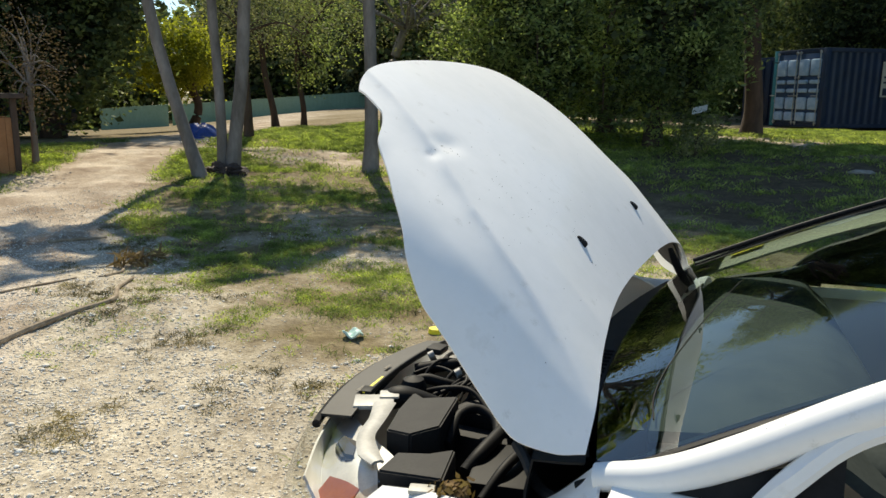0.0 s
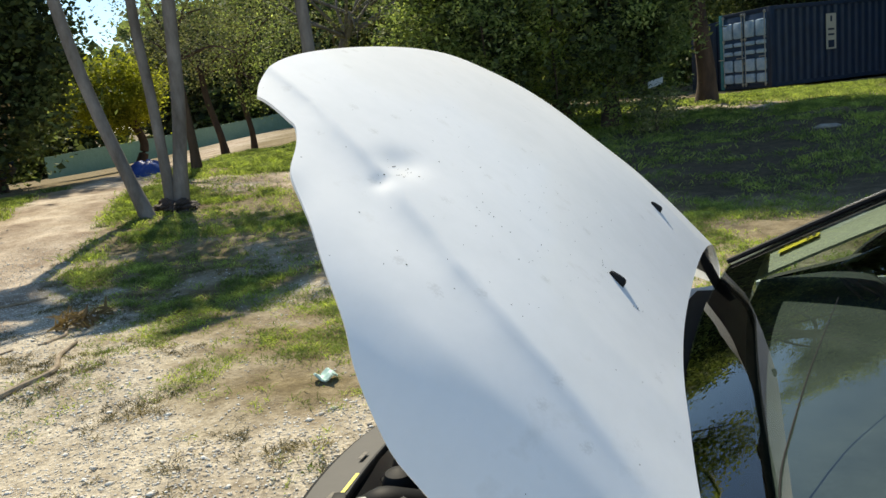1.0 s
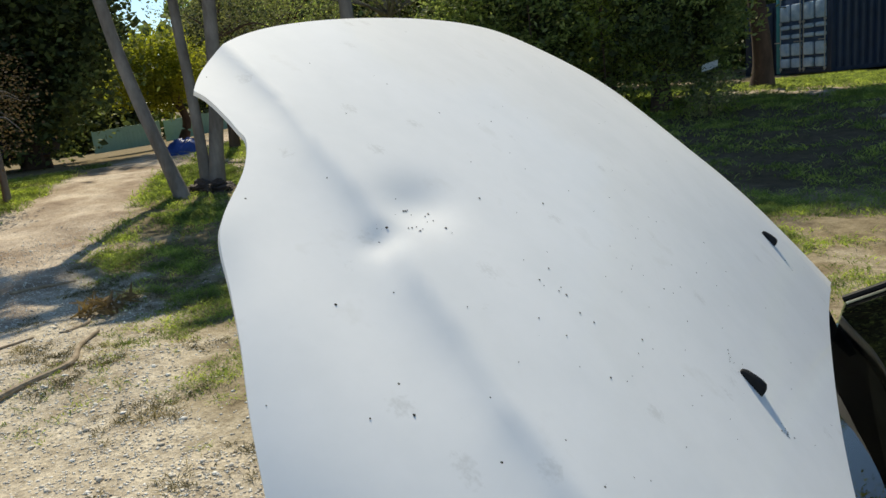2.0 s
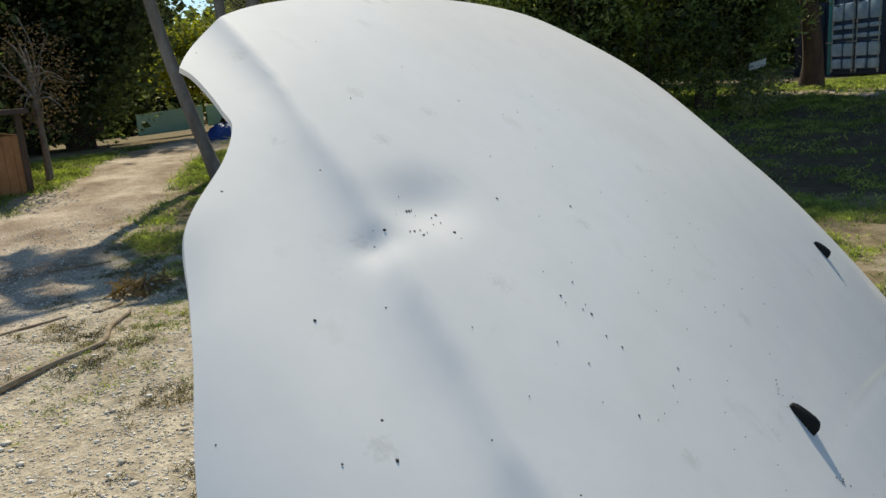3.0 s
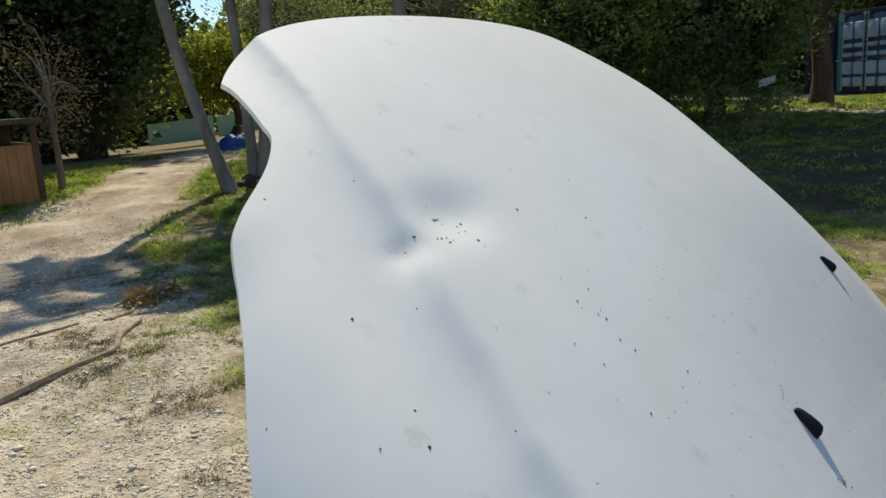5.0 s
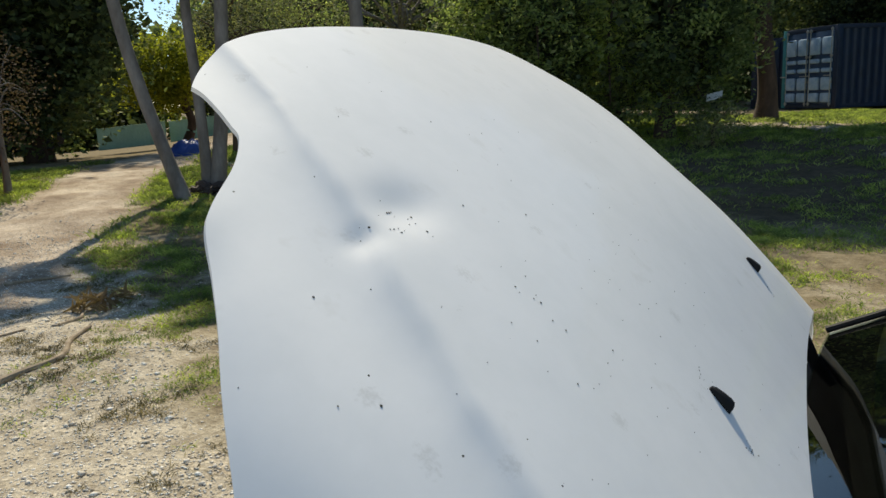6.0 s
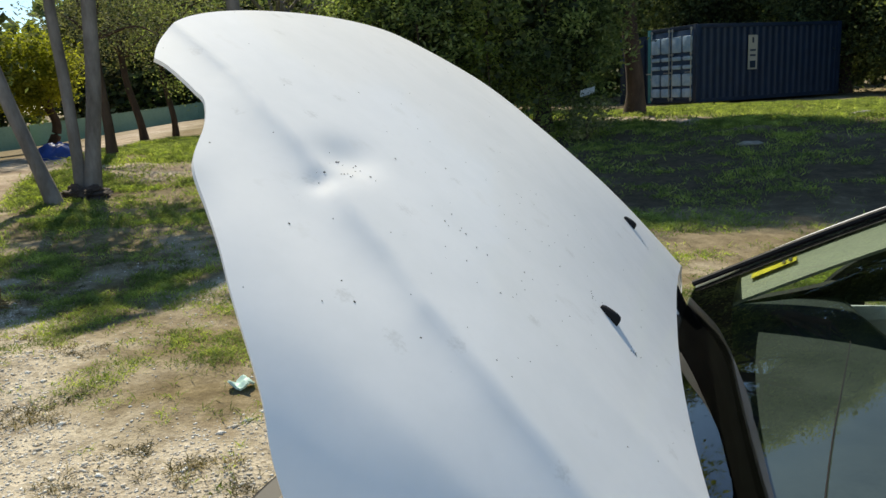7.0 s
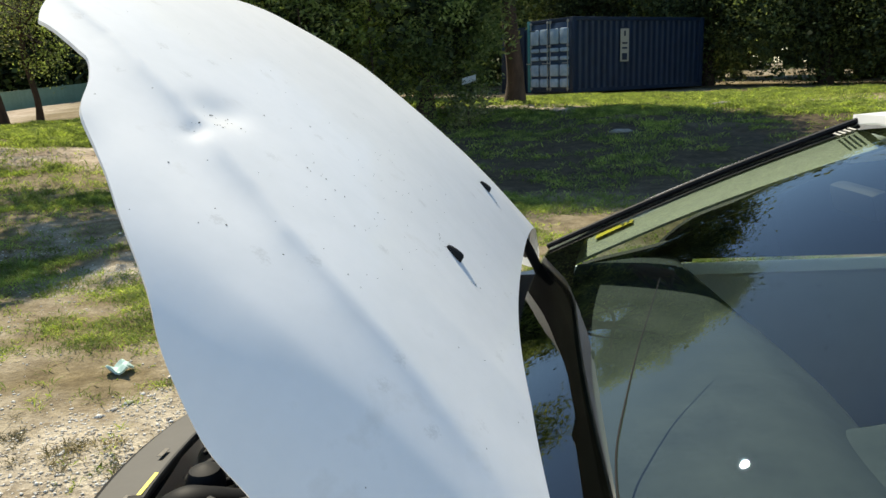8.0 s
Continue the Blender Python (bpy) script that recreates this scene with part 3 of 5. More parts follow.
# wings: from the bonnet gap over the shoulder and down to the sill
for side in (-1, 1):
    wing = [
        [(-0.225, 0.945, 0.948), (-0.32, 0.955, 0.855), (-0.44, 0.985, 0.805), (-0.56, 1.03, 0.775), (-0.665, 1.045, 0.755)],
        [(-0.215, 0.875, 0.930), (-0.32, 0.885, 0.848), (-0.44, 0.905, 0.795), (-0.58, 0.945, 0.755), (-0.70, 0.99, 0.722)],
        [(-0.20, 0.795, 0.860), (-0.33, 0.785, 0.790), (-0.46, 0.800, 0.740), (-0.62, 0.855, 0.690), (-0.76, 0.92, 0.650)],
        [(-0.20, 0.760, 0.70), (-0.34, 0.750, 0.66), (-0.50, 0.765, 0.63), (-0.66, 0.82, 0.60), (-0.79, 0.90, 0.57)],
        [(-0.20, 0.775, 0.30), (-0.34, 0.770, 0.62), (-0.50, 0.785, 0.60), (-0.66, 0.84, 0.56), (-0.80, 0.91, 0.45)],
    ]
    if side > 0:
        wing[0] = [(x, y, z + dz) for (x, y, z), dz in zip(wing[0], (-0.02, 0.045, 0.15, 0.13, 0.05))]
        wing[1] = [(x, y, z + dz) for (x, y, z), dz in zip(wing[1], (0.02, 0.08, 0.11, 0.08, 0.03))]
    g = loft([both(c, side) for c in wing], 22, 16)
    part("wing", sheet(outward(g, (-0.4, YC, 0.5)), 0.006), WHITE, car)
    # dark inner wing with the seal along it
    innerw = [[(-0.225, 0.95, 0.942), (-0.32, 0.962, 0.85), (-0.44, 0.992, 0.80), (-0.56, 1.037, 0.77), (-0.66, 1.052, 0.75)], [(-0.225, 1.03, 0.86), (-0.32, 1.03, 0.79), (-0.44, 1.04, 0.74), (-0.56, 1.06, 0.71), (-0.66, 1.08, 0.70)], [(-0.22, 1.05, 0.5), (-0.34, 1.05, 0.5), (-0.45, 1.05, 0.5), (-0.56, 1.07, 0.5), (-0.66, 1.09, 0.5)]]
    g = loft([both(c, side) for c in innerw], 14, 10)
    part("inner_wing", sheet(g, 0.004), BLACK, car)
    part("wing_seal", tube(bmesh.new(), both([(-0.415, 1.10, 0.87), (-0.385, 1.065, 0.862), (-0.355, 1.015, 0.858), (-0.33, 0.985, 0.855), (-0.295, 0.958, 0.86)], side), 0.010, 8, 18), GREY, car)
    # headlamp
    top = [(-0.995, 1.350, 0.725), (-0.90, 1.26, 0.732), (-0.79, 1.175, 0.738), (-0.685, 1.085, 0.742)]
    mid_ = [(-1.045, 1.350, 0.69), (-0.985, 1.215, 0.69), (-0.885, 1.085, 0.695), (-0.735, 1.01, 0.712)]
    low = [(-1.065, 1.345, 0.60), (-1.02, 1.20, 0.58), (-0.93, 1.05, 0.58), (-0.77, 0.96, 0.62)]
    lamp = part("headlamp", sheet(loft([both([(x + 0.05, y + 0.055, z - 0.025) for x, y, z in c], side) for c in (top, mid_, low)], 18, 12), 0.004), CHROME, car, "headlamp with clear swept lens")
    g = loft([both(c, side) for c in (top, mid_, low)], 20, 14)
    part("lens", sheet(outward(g, (-0.6, YC, 0.5))), CLEAR, lamp, "clear domed lamp lens").visible_shadow = False
    ambers = [[(-0.845, 1.135, 0.690), (-0.79, 1.115, 0.700), (-0.745, 1.09, 0.706)], [(-0.895, 1.085, 0.61), (-0.83, 1.055, 0.62), (-0.77, 1.03, 0.64)]]
    g = loft([both(c, side) for c in ambers], 10, 6)
    part("indicator", sheet(outward(g, (-0.6, YC, 0.5)), 0.003), AMBER, lamp, "orange indicator behind the lens")
    # door, window and mirror-side trim
    dx = [-0.195, 0.2, 0.6, 0.98]
    skin_d = [[(x, 0.90 - 0.01 * i, 0.945 + 0.012 * i) for i, x in enumerate(dx)], [(x, 0.80 - 0.005 * i, 0.90) for i, x in enumerate(dx)], [(x, 0.755, 0.62) for x in dx], [(x, 0.79, 0.25) for x in dx]]
    g = loft([both(c, side) for c in skin_d], 14, 14)
    door = part("front_door", sheet(outward(g, (0.9, YC, 0.6)), 0.03), WHITE, car)
    win = [[(-0.06, 0.905, 0.965), (0.45, 0.888, 0.975), (0.95, 0.880, 0.985)], [(0.16, 0.945, 1.085), (0.55, 0.935, 1.12), (0.96, 0.930, 1.13)], [(0.42, 1.00, 1.235), (0.7, 0.985, 1.27), (0.97, 0.98, 1.28)]]
    g = loft([both(c, side) for c in win], 10, 8)
    if side > 0:
        part("side_window", sheet(outward(g, (0.9, YC, 0.6)), 0.004), SCREEN, door, "green-tinted side window glass").visible_shadow = False
    part("quarter_trim", sheet(loft([both([(-0.17, 0.893, 0.947), (0.0, 0.891, 0.952), (0.10, 0.889, 0.955)], side), both([(-0.15, 0.897, 0.957), (0.02, 0.915, 1.005), (0.10, 0.928, 1.045)], side)], 8, 4), 0.012), BLACK, door, "black triangular trim at the mirror")
    part("window_frame", tube(bmesh.new(), both([(0.0, 0.888, 0.95), (0.035, 0.893, 1.0), (0.10, 0.918, 1.062), (0.20, 0.945, 1.112), (0.42, 0.99, 1.225), (0.7, 0.978, 1.268), (0.97, 0.972, 1.278)], side), 0.018, 8, 30), WHITE if side < 0 else BLACK, door)
    rear = [[(x, 0.875, 0.985 + 0.01 * i) for i, x in enumerate((1.0, 1.5, 2.1, 2.6))], [(x, 0.785, 0.90) for x in (1.0, 1.5, 2.1, 2.62)], [(x, 0.755, 0.62) for x in (1.0, 1.5, 2.1, 2.7)], [(x, 0.79, 0.25) for x in (1.0, 1.5, 2.1, 2.66)]]
    g = loft([both(c, side) for c in rear], 14, 12)
    part("rear_side_panel", sheet(outward(g, (0.9, YC, 0.6)), 0.03), WHITE, car)
    rw = [[(1.05, 0.885, 0.99), (1.5, 0.885, 0.995), (2.2, 0.90, 1.01)], [(1.05, 0.985, 1.275), (1.5, 0.985, 1.27), (1.95, 0.995, 1.23)]]
    g = loft([both(c, side) for c in rw], 8, 6)
    part("rear_window", sheet(outward(g, (0.9, YC, 0.6)), 0.004), SCREEN, car).visible_shadow = False
    # windscreen pillar, its dark seal, the rear pillar and a wheel at each end
    pil = [(-0.225, 0.912, 0.938), (-0.13, 0.912, 0.962), (-0.03, 0.918, 1.012), (0.10, 0.935, 1.090), (0.22, 0.960, 1.152), (0.42, 1.005, 1.255)]
    if side > 0:
        pil = [(x, y + 0.034, z - 0.022) for x, y, z in (screen(1.0, t) for t in np.linspace(-0.06, 1.0, 6))]
    part("windscreen_pillar", tube(bmesh.new(), pil, (0.024, 0.030, 0.032, 0.032, 0.032, 0.03), 12, 34, 0.85), WHITE, car)
    seal = [screen(side * 1.012, t, 0.006) for t in np.linspace(-0.08, 1.0, 9)]
    part("pillar_seal", tube(bmesh.new(), seal, 0.010, 8, 34, 0.7), BLACK, car)
    part("rear_pillar", tube(bmesh.new(), both([(2.6, 0.89, 0.98), (2.3, 0.95, 1.15), (2.0, 1.0, 1.29)], side), 0.05, 10, 14), WHITE, car)
    part("roof_rail", tube(bmesh.new(), both([(0.40, 1.01, 1.240), (0.9, 0.99, 1.285), (1.5, 0.985, 1.295), (2.02, 1.0, 1.29)], side), 0.03, 10, 20), WHITE, car)
    for wx in (-0.42, 2.1):
        wy = YC + side * 0.72
        bm = bmesh.new()
        pts = [(0.19, -0.085), (0.26, -0.09), (0.288, -0.06), (0.292, 0.0), (0.288, 0.06), (0.26, 0.09), (0.19, 0.085)]
        rings = [[bm.verts.new((wx + r * math.cos(a), wy + o, 0.292 + r * math.sin(a))) for r, o in pts] for a in np.arange(32) * math.pi / 16]
        for r, s in zip(rings, rings[1:] + rings[:1]):
            for k in range(len(pts) - 1):
                bm.faces.new((r[k], r[k + 1], s[k + 1], s[k]))
        wheel = part("wheel", bm, RUBBER, car, "black rubber tyre")
        bm = bmesh.new()
        bmesh.ops.create_cone(bm, cap_ends=True, segments=32, radius1=0.195, radius2=0.185, depth=0.13, matrix=Matrix.Translation((wx, wy, 0.292)) @ Euler((math.pi / 2, 0, 0)).to_matrix().to_4x4())
        part("rim", bm, ALLOY, wheel)

# far wing support strut showing in the hinge gap
part("bonnet_hinge", tube(bmesh.new(), [(-0.265, YC + 0.60, 0.92), (-0.28, YC + 0.585, 0.97), (-0.30, YC + 0.565, 1.02), (-0.315, YC + 0.55, 1.06)], [0.008, 0.011, 0.012, 0.007], 8, 14, 0.5, (0, 1, 0)), BLACK, car, "black steel bonnet hinge")
part("bonnet_hinge", tube(bmesh.new(), [(-0.265, YC - 0.60, 0.92), (-0.28, YC - 0.585, 0.97), (-0.30, YC - 0.565, 1.02), (-0.315, YC - 0.55, 1.06)], [0.008, 0.011, 0.012, 0.007], 8, 14, 0.5, (0, 1, 0)), BLACK, car, "black steel bonnet hinge")

# windscreen
windscreen = part("windscreen", sheet(outward([[screen(u, t) for u in np.linspace(-1, 1, 40)] for t in np.linspace(-0.08, 1, 28)], (0.9, YC, 0.6))), SCREEN, car, "green-tinted windscreen glass")
windscreen.visible_shadow = False
# lower band widened past the print to stand for the bonnet's dark reflection
for t0, t1 in ((-0.08, 0.075), (0.955, 1.0)):
    part("screen_band", sheet([[screen(u, t, -0.004) for u in np.linspace(-1, 1, 40)] for t in np.linspace(t0, t1, 3)]), FRIT, windscreen, "black printed band on the glass")
for u0, u1 in ((-1.0, -0.965), (0.935, 1.0)):
    part("screen_band", sheet([[screen(u, t, -0.004) for u in np.linspace(u0, u1, 3)] for t in np.linspace(-0.08, 1, 28)]), FRIT, windscreen)
part("sticker", sheet([[screen(u, t, -0.011) for u in np.linspace(0.86, 0.935, 3)] for t in np.linspace(0.11, 0.245, 8)]), YELLOW, windscreen, "yellow sticker at the corner of the glass")
part("sticker_print", sheet([[screen(u, t, -0.008) for u in np.linspace(0.87, 0.925, 2)] for t in np.linspace(0.205, 0.214, 2)]), DARK, windscreen)
part("sticker_print", sheet([[screen(u, t, -0.008) for u in np.linspace(0.87, 0.925, 2)] for t in np.linspace(0.224, 0.233, 2)]), DARK, windscreen)
for k in range(4):
    part("etched_line", sheet([[screen(u, t, 0.003) for u in np.linspace(0.80, 0.93, 3)] for t in (0.895 + 0.014 * k, 0.902 + 0.014 * k)]), PALE, windscreen, "pale etched mark on the glass")
for side in (-1, 1):
    part("pillar_trim", sheet([[screen(side * (0.958 - (0.20 + 0.06 * t) * k * (1 if side > 0 else 0.25)), t, -0.008 - (0.020 + 0.012 * t) * k) for k in np.linspace(0, 1, 6)] for t in np.linspace(-0.02, 0.98, 26)], 0.006), TRIMLIGHT, car, "pale grey inner pillar trim")
# crack and mirror
crack = [screen(u, t, 0.001) for u, t in ((-0.03, 0.30), (-0.18, 0.255), (-0.34, 0.20), (-0.50, 0.145), (-0.62, 0.105), (-0.74, 0.085), (-0.84, 0.09))]
part("crack", tube(bmesh.new(), crack, [0.0005, 0.0007, 0.0009, 0.0011, 0.0012, 0.0013, 0.0013], 6, 40), BLACK, windscreen, "long dark crack across the glass")
bm = boxed((0.255, 1.725, 1.208), (0.03, 0.14, 0.05), 0.012, 0.15, (0, -0.3))
part("rear_view_mirror", bm, BLACK, car)

# scuttle under the windscreen
g = [[(-0.312 + 0.065 * u * u - 0.004, YC + 0.655 * u, 0.958 - 0.022 * u * u), (-0.322 + 0.07 * u * u, YC + 0.66 * u, 0.936), (-0.36 + 0.075 * u * u, YC + 0.665 * u, 0.932), (-0.40 + 0.07 * u * u, YC + 0.67 * u, 0.930), (-0.41 + 0.07 * u * u, YC + 0.67 * u, 0.88), (-0.42 + 0.07 * u * u, YC + 0.67 * u, 0.5)] for u in np.linspace(-1, 1, 30)]
cowl = part("scuttle", sheet(g, 0.004), BLACK, car, "black plastic scuttle below the glass")
for k in range(14):
    u = -0.62 + 0.035 * k
    part("scuttle_slat", boxed((-0.35 + 0.07 * u * u, YC + 0.66 * u, 0.938), (0.045, 0.006, 0.010), 0.002), BLACK, cowl)

# roof, tail, floor, cabin
g = [[(x, YC + (0.60 - 0.02 * abs(x - 1.1)) * u, 1.288 - 0.028 * u * u + 0.034 * ((1 + u) / 2) ** 1.5 + 0.04 * math.sin(math.pi * (x - 0.35) / 1.7)) for u in np.linspace(-1, 1, 20)] for x in np.linspace(0.405, 2.02, 24)]
part("roof", sheet(g, 0.02), WHITE, car)
part("tailgate", sheet(loft([[(2.02, YC + s, 1.305 - 0.04 * abs(s)) for s in (-0.58, 0, 0.58)], [(2.45, YC + s, 1.12) for s in (-0.66, 0, 0.66)], [(2.72, YC + s, 0.95) for s in (-0.72, 0, 0.72)], [(2.80, YC + s, 0.6) for s in (-0.78, 0, 0.78)], [(2.76, YC + s, 0.3) for s in (-0.76, 0, 0.76)]], 12, 18), 0.02), WHITE, car)
part("floor_pan", boxed((0.95, YC, 0.26), (3.5, 1.5, 0.06), 0.02), BLACK, car)
dash = part("dashboard", sheet(loft([[(-0.235 + 0.12 * s * s, YC + s, 0.955 - 0.03 * s * s) for s in (-0.56, -0.3, 0, 0.3, 0.66)], [(0.02, YC + s, 0.955 + (0.02 if s < 0 else 0)) for s in (-0.57, -0.3, 0, 0.3, 0.70)], [(0.13 - 0.10 * max(s, 0), YC + s, 0.935) for s in (-0.57, -0.3, 0, 0.3, 0.70)], [(0.20 - 0.10 * max(s, 0), YC + s, 0.84) for s in (-0.57, -0.3, 0, 0.3, 0.70)], [(0.25, YC + s, 0.45) for s in (-0.68, -0.3, 0, 0.3, 0.70)]], 24, 24), 0.02), DASH, car, "grey moulded dashboard")
hood = [[(x, YC - 0.33 + 0.22 * math.cos(a) * (1 - 0.12 * k), 0.925 + (0.075 - 0.012 * k) * math.sin(a)) for a in np.linspace(0, math.pi, 20)] for k, x in enumerate((0.30, 0.26, 0.18, 0.08))]
part("instrument_hood", sheet(outward(hood, (0.2, YC - 0.33, 0.8)), 0.008), DASH, dash)
wheel_ring = bmesh.new()
ring = [(0.40 - 0.07 * math.sin(a), YC - 0.33 + 0.18 * math.cos(a), 0.90 + 0.165 * math.sin(a)) for a in np.linspace(0, 2 * math.pi, 33)]
tube(wheel_ring, ring, 0.016, 8)
part("steering_wheel", wheel_ring, BLACK, car)
for s in (-0.36, 0.36):
    bm = bmesh.new()
    box(bm, (1.0, YC + s, 0.82), (0.14, 0.48, 0.62), 0.05, 0, (0, 0.25))
    box(bm, (0.78, YC + s, 0.52), (0.50, 0.48, 0.16), 0.05)
    box(bm, (1.10, YC + s, 1.17), (0.09, 0.26, 0.16), 0.035, 0, (0, 0.2))
    part("front_seat", bm, FABRIC, car)
part("rear_seat", box(boxed((1.75, YC, 0.80), (0.16, 1.25, 0.60), 0.05, 0, (0, 0.25)), (1.5, YC, 0.5), (0.5, 1.25, 0.16), 0.05), FABRIC, car)

# nose: dark cover panel across the front with its lip, bumper below
def nose(s, k):
    """k: 0 at the inner edge of the cover, 1 at the front lip, beyond it down the bumper."""
    a = abs(s)
    x_in, x_out = -0.952 - 0.07 * s + 0.30 * a * a, -1.050 - 0.07 * s + 0.45 * a * a
    return (x_in + (x_out - x_in) * k, YC + s, 0.742 - 0.010 * k - 0.04 * a * a)


cover = part("front_cover", sheet([[nose(s, k) for k in np.linspace(1, 0, 7)] for s in np.linspace(-0.275, 0.36, 30)], 0.008), TRIM, car, "dark grey plastic cover over the radiator")
part("cover_lip", tube(bmesh.new(), [(nose(s, 1.06)[0], YC + s, nose(s, 1)[2] - 0.016) for s in np.linspace(-0.30, 0.38, 15)], 0.011, 8, 30), BLACK, cover, "black rubber lip")
part("cover_edge", tube(bmesh.new(), [(nose(s, 0)[0], YC + s, nose(s, 0)[2] + 0.006) for s in np.linspace(-0.12, 0.36, 15)], 0.005, 6, 30), GREY, cover)
for s, w, d in ((-0.12, 0.045, 0.022), (0.05, 0.04, 0.016)):
    x, y, z = nose(s, 0.35)
    part("label", boxed((x, y, z + 0.006), (d * 0.6, w * 0.8, 0.001)), ROCK, cover, "grey printed label")
x, y, z = nose(-0.09, 0.12)
part("label", boxed((x, y, z + 0.006), (0.008, 0.12, 0.003), 0, 0.08), YELLOW, cover, "narrow yellow label strip")
bump = [[(nose(s, 1.0)[0] + 0.01, YC + s, nose(s, 1)[2] - 0.03) for s in np.linspace(-0.5, 0.5, 7)], [(nose(s, 1)[0] - 0.012 + 0.5 * s * s, YC + s * 1.15, 0.60) for s in np.linspace(-0.5, 0.5, 7)], [(nose(s, 1)[0] - 0.03 + 0.5 * s * s, YC + s * 1.4, 0.42) for s in np.linspace(-0.5, 0.5, 7)], [(nose(s, 1)[0] + 0.02 + 0.5 * s * s, YC + s * 1.4, 0.24) for s in np.linspace(-0.5, 0.5, 7)]]
part("front_bumper", sheet(loft(bump, 30, 16), 0.006), WHITE, car)

# engine bay
part("bay_floor", boxed((-0.65, YC, 0.40), (0.72, 1.05, 0.04)), BLACK, car)
def flat_bar(points, widths, z, thick):
    """A flat painted strip that winds over the support."""
    p = smoothed([(x, y, z) for x, y in points], 30)
    w = np.interp(np.linspace(0, 1, 30), np.linspace(0, 1, len(widths)), widths)
    d = np.gradient(p, axis=0)
    side = np.cross(d, (0, 0, 1))
    side /= np.linalg.norm(side, axis=1, keepdims=True)
    return sheet(np.stack([p - side * w[:, None], p - side * w[:, None] * 0.5 + (0, 0, 0.004), p + side * w[:, None] * 0.5 + (0, 0, 0.004), p + side * w[:, None]], 1), thick)


part("radiator_support", flat_bar([(-0.868, 1.420), (-0.838, 1.330), (-0.815, 1.240), (-0.770, 1.170), (-0.727, 1.135)], [0.026, 0.018, 0.017, 0.022, 0.012], 0.742, -0.006), PRIMER, car, "white painted steel support bracket")
part("support_plate", boxed((-0.905, 1.430, 0.738), (0.10, 0.075, 0.012), 0.004, 0.46), PRIMER, car)
part("support_plate", boxed((-0.885, 1.475, 0.745), (0.050, 0.045, 0.007), 0.003, 0.46), PRIMER, car)
part("support_plate", boxed((-0.950, 1.475, 0.745), (0.030, 0.04, 0.012), 0.004, 0.2), BLACK, car)
part("support_plate", boxed((-0.575, 1.035, 0.772), (0.05, 0.03, 0.01), 0.004, 0.3), PRIMER, car)


def prism(points, z0, z1, bevel=0.008, lean=(0, 0)):
    bm = bmesh.new()
    lo = [bm.verts.new((x, y, z0)) for x, y in points]
    hi = [bm.verts.new((x * 0.97 + 0.03 * points[0][0], y * 0.97 + 0.03 * points[0][1], z1 + lean[0] * (x - points[0][0]) + lean[1] * (y - points[0][1]))) for x, y in points]
    bm.faces.new(hi)
    bm.faces.new(lo[::-1])
    for i in range(len(points)):
        j = (i + 1) % len(points)
        bm.faces.new((lo[i], lo[j], hi[j], hi[i]))
    bmesh.ops.recalc_face_normals(bm, faces=bm.faces[:])
    bmesh.ops.bevel(bm, geom=bm.edges[:], offset=bevel, segments=2, affect="EDGES")
    return bm


airbox = part("air_filter_box", prism([(-0.792, 1.289), (-0.730, 1.290), (-0.686, 1.362), (-0.721, 1.551), (-0.799, 1.503), (-0.841, 1.529), (-0.824, 1.411)], 0.58, 0.745, 0.004), GREY, car, "dark grey plastic air filter box")
part("fuse_box", prism([(-0.701, 1.085), (-0.562, 1.108), (-0.594, 1.244), (-0.638, 1.202), (-0.702, 1.176)], 0.60, 0.76, 0.004), GREY, car, "dark grey fuse box lid")
part("washer_tank", prism([(-0.908, 1.252), (-0.857, 1.203), (-0.822, 1.205), (-0.855, 1.285), (-0.917, 1.306)], 0.60, 0.705, 0.008), GREY, car)
part("coolant_cap", tube(bmesh.new(), [(-0.873, 1.585, 0.69), (-0.873, 1.585, 0.73), (-0.873, 1.585, 0.752), (-0.873, 1.585, 0.76)], [0.034, 0.036, 0.028, 0.008], 18), BLACK, car, "round black cap")
part("intake_duct", tube(bmesh.new(), [(-0.915, 1.50, 0.71), (-0.875, 1.505, 0.73), (-0.84, 1.53, 0.72), (-0.80, 1.58, 0.69)], [0.034, 0.036, 0.034, 0.03], 14, 20, 0.8), BLACK, car)
part("engine_block", boxed((-0.62, 1.76, 0.55), (0.34, 0.50, 0.22), 0.03), GREY, car)
part("engine_cover", boxed((-0.62, 1.76, 0.675), (0.26, 0.40, 0.05), 0.018), BLACK, car)
part("battery", boxed((-0.50, 1.33, 0.62), (0.17, 0.20, 0.17), 0.01, 0.2), BLACK, car)
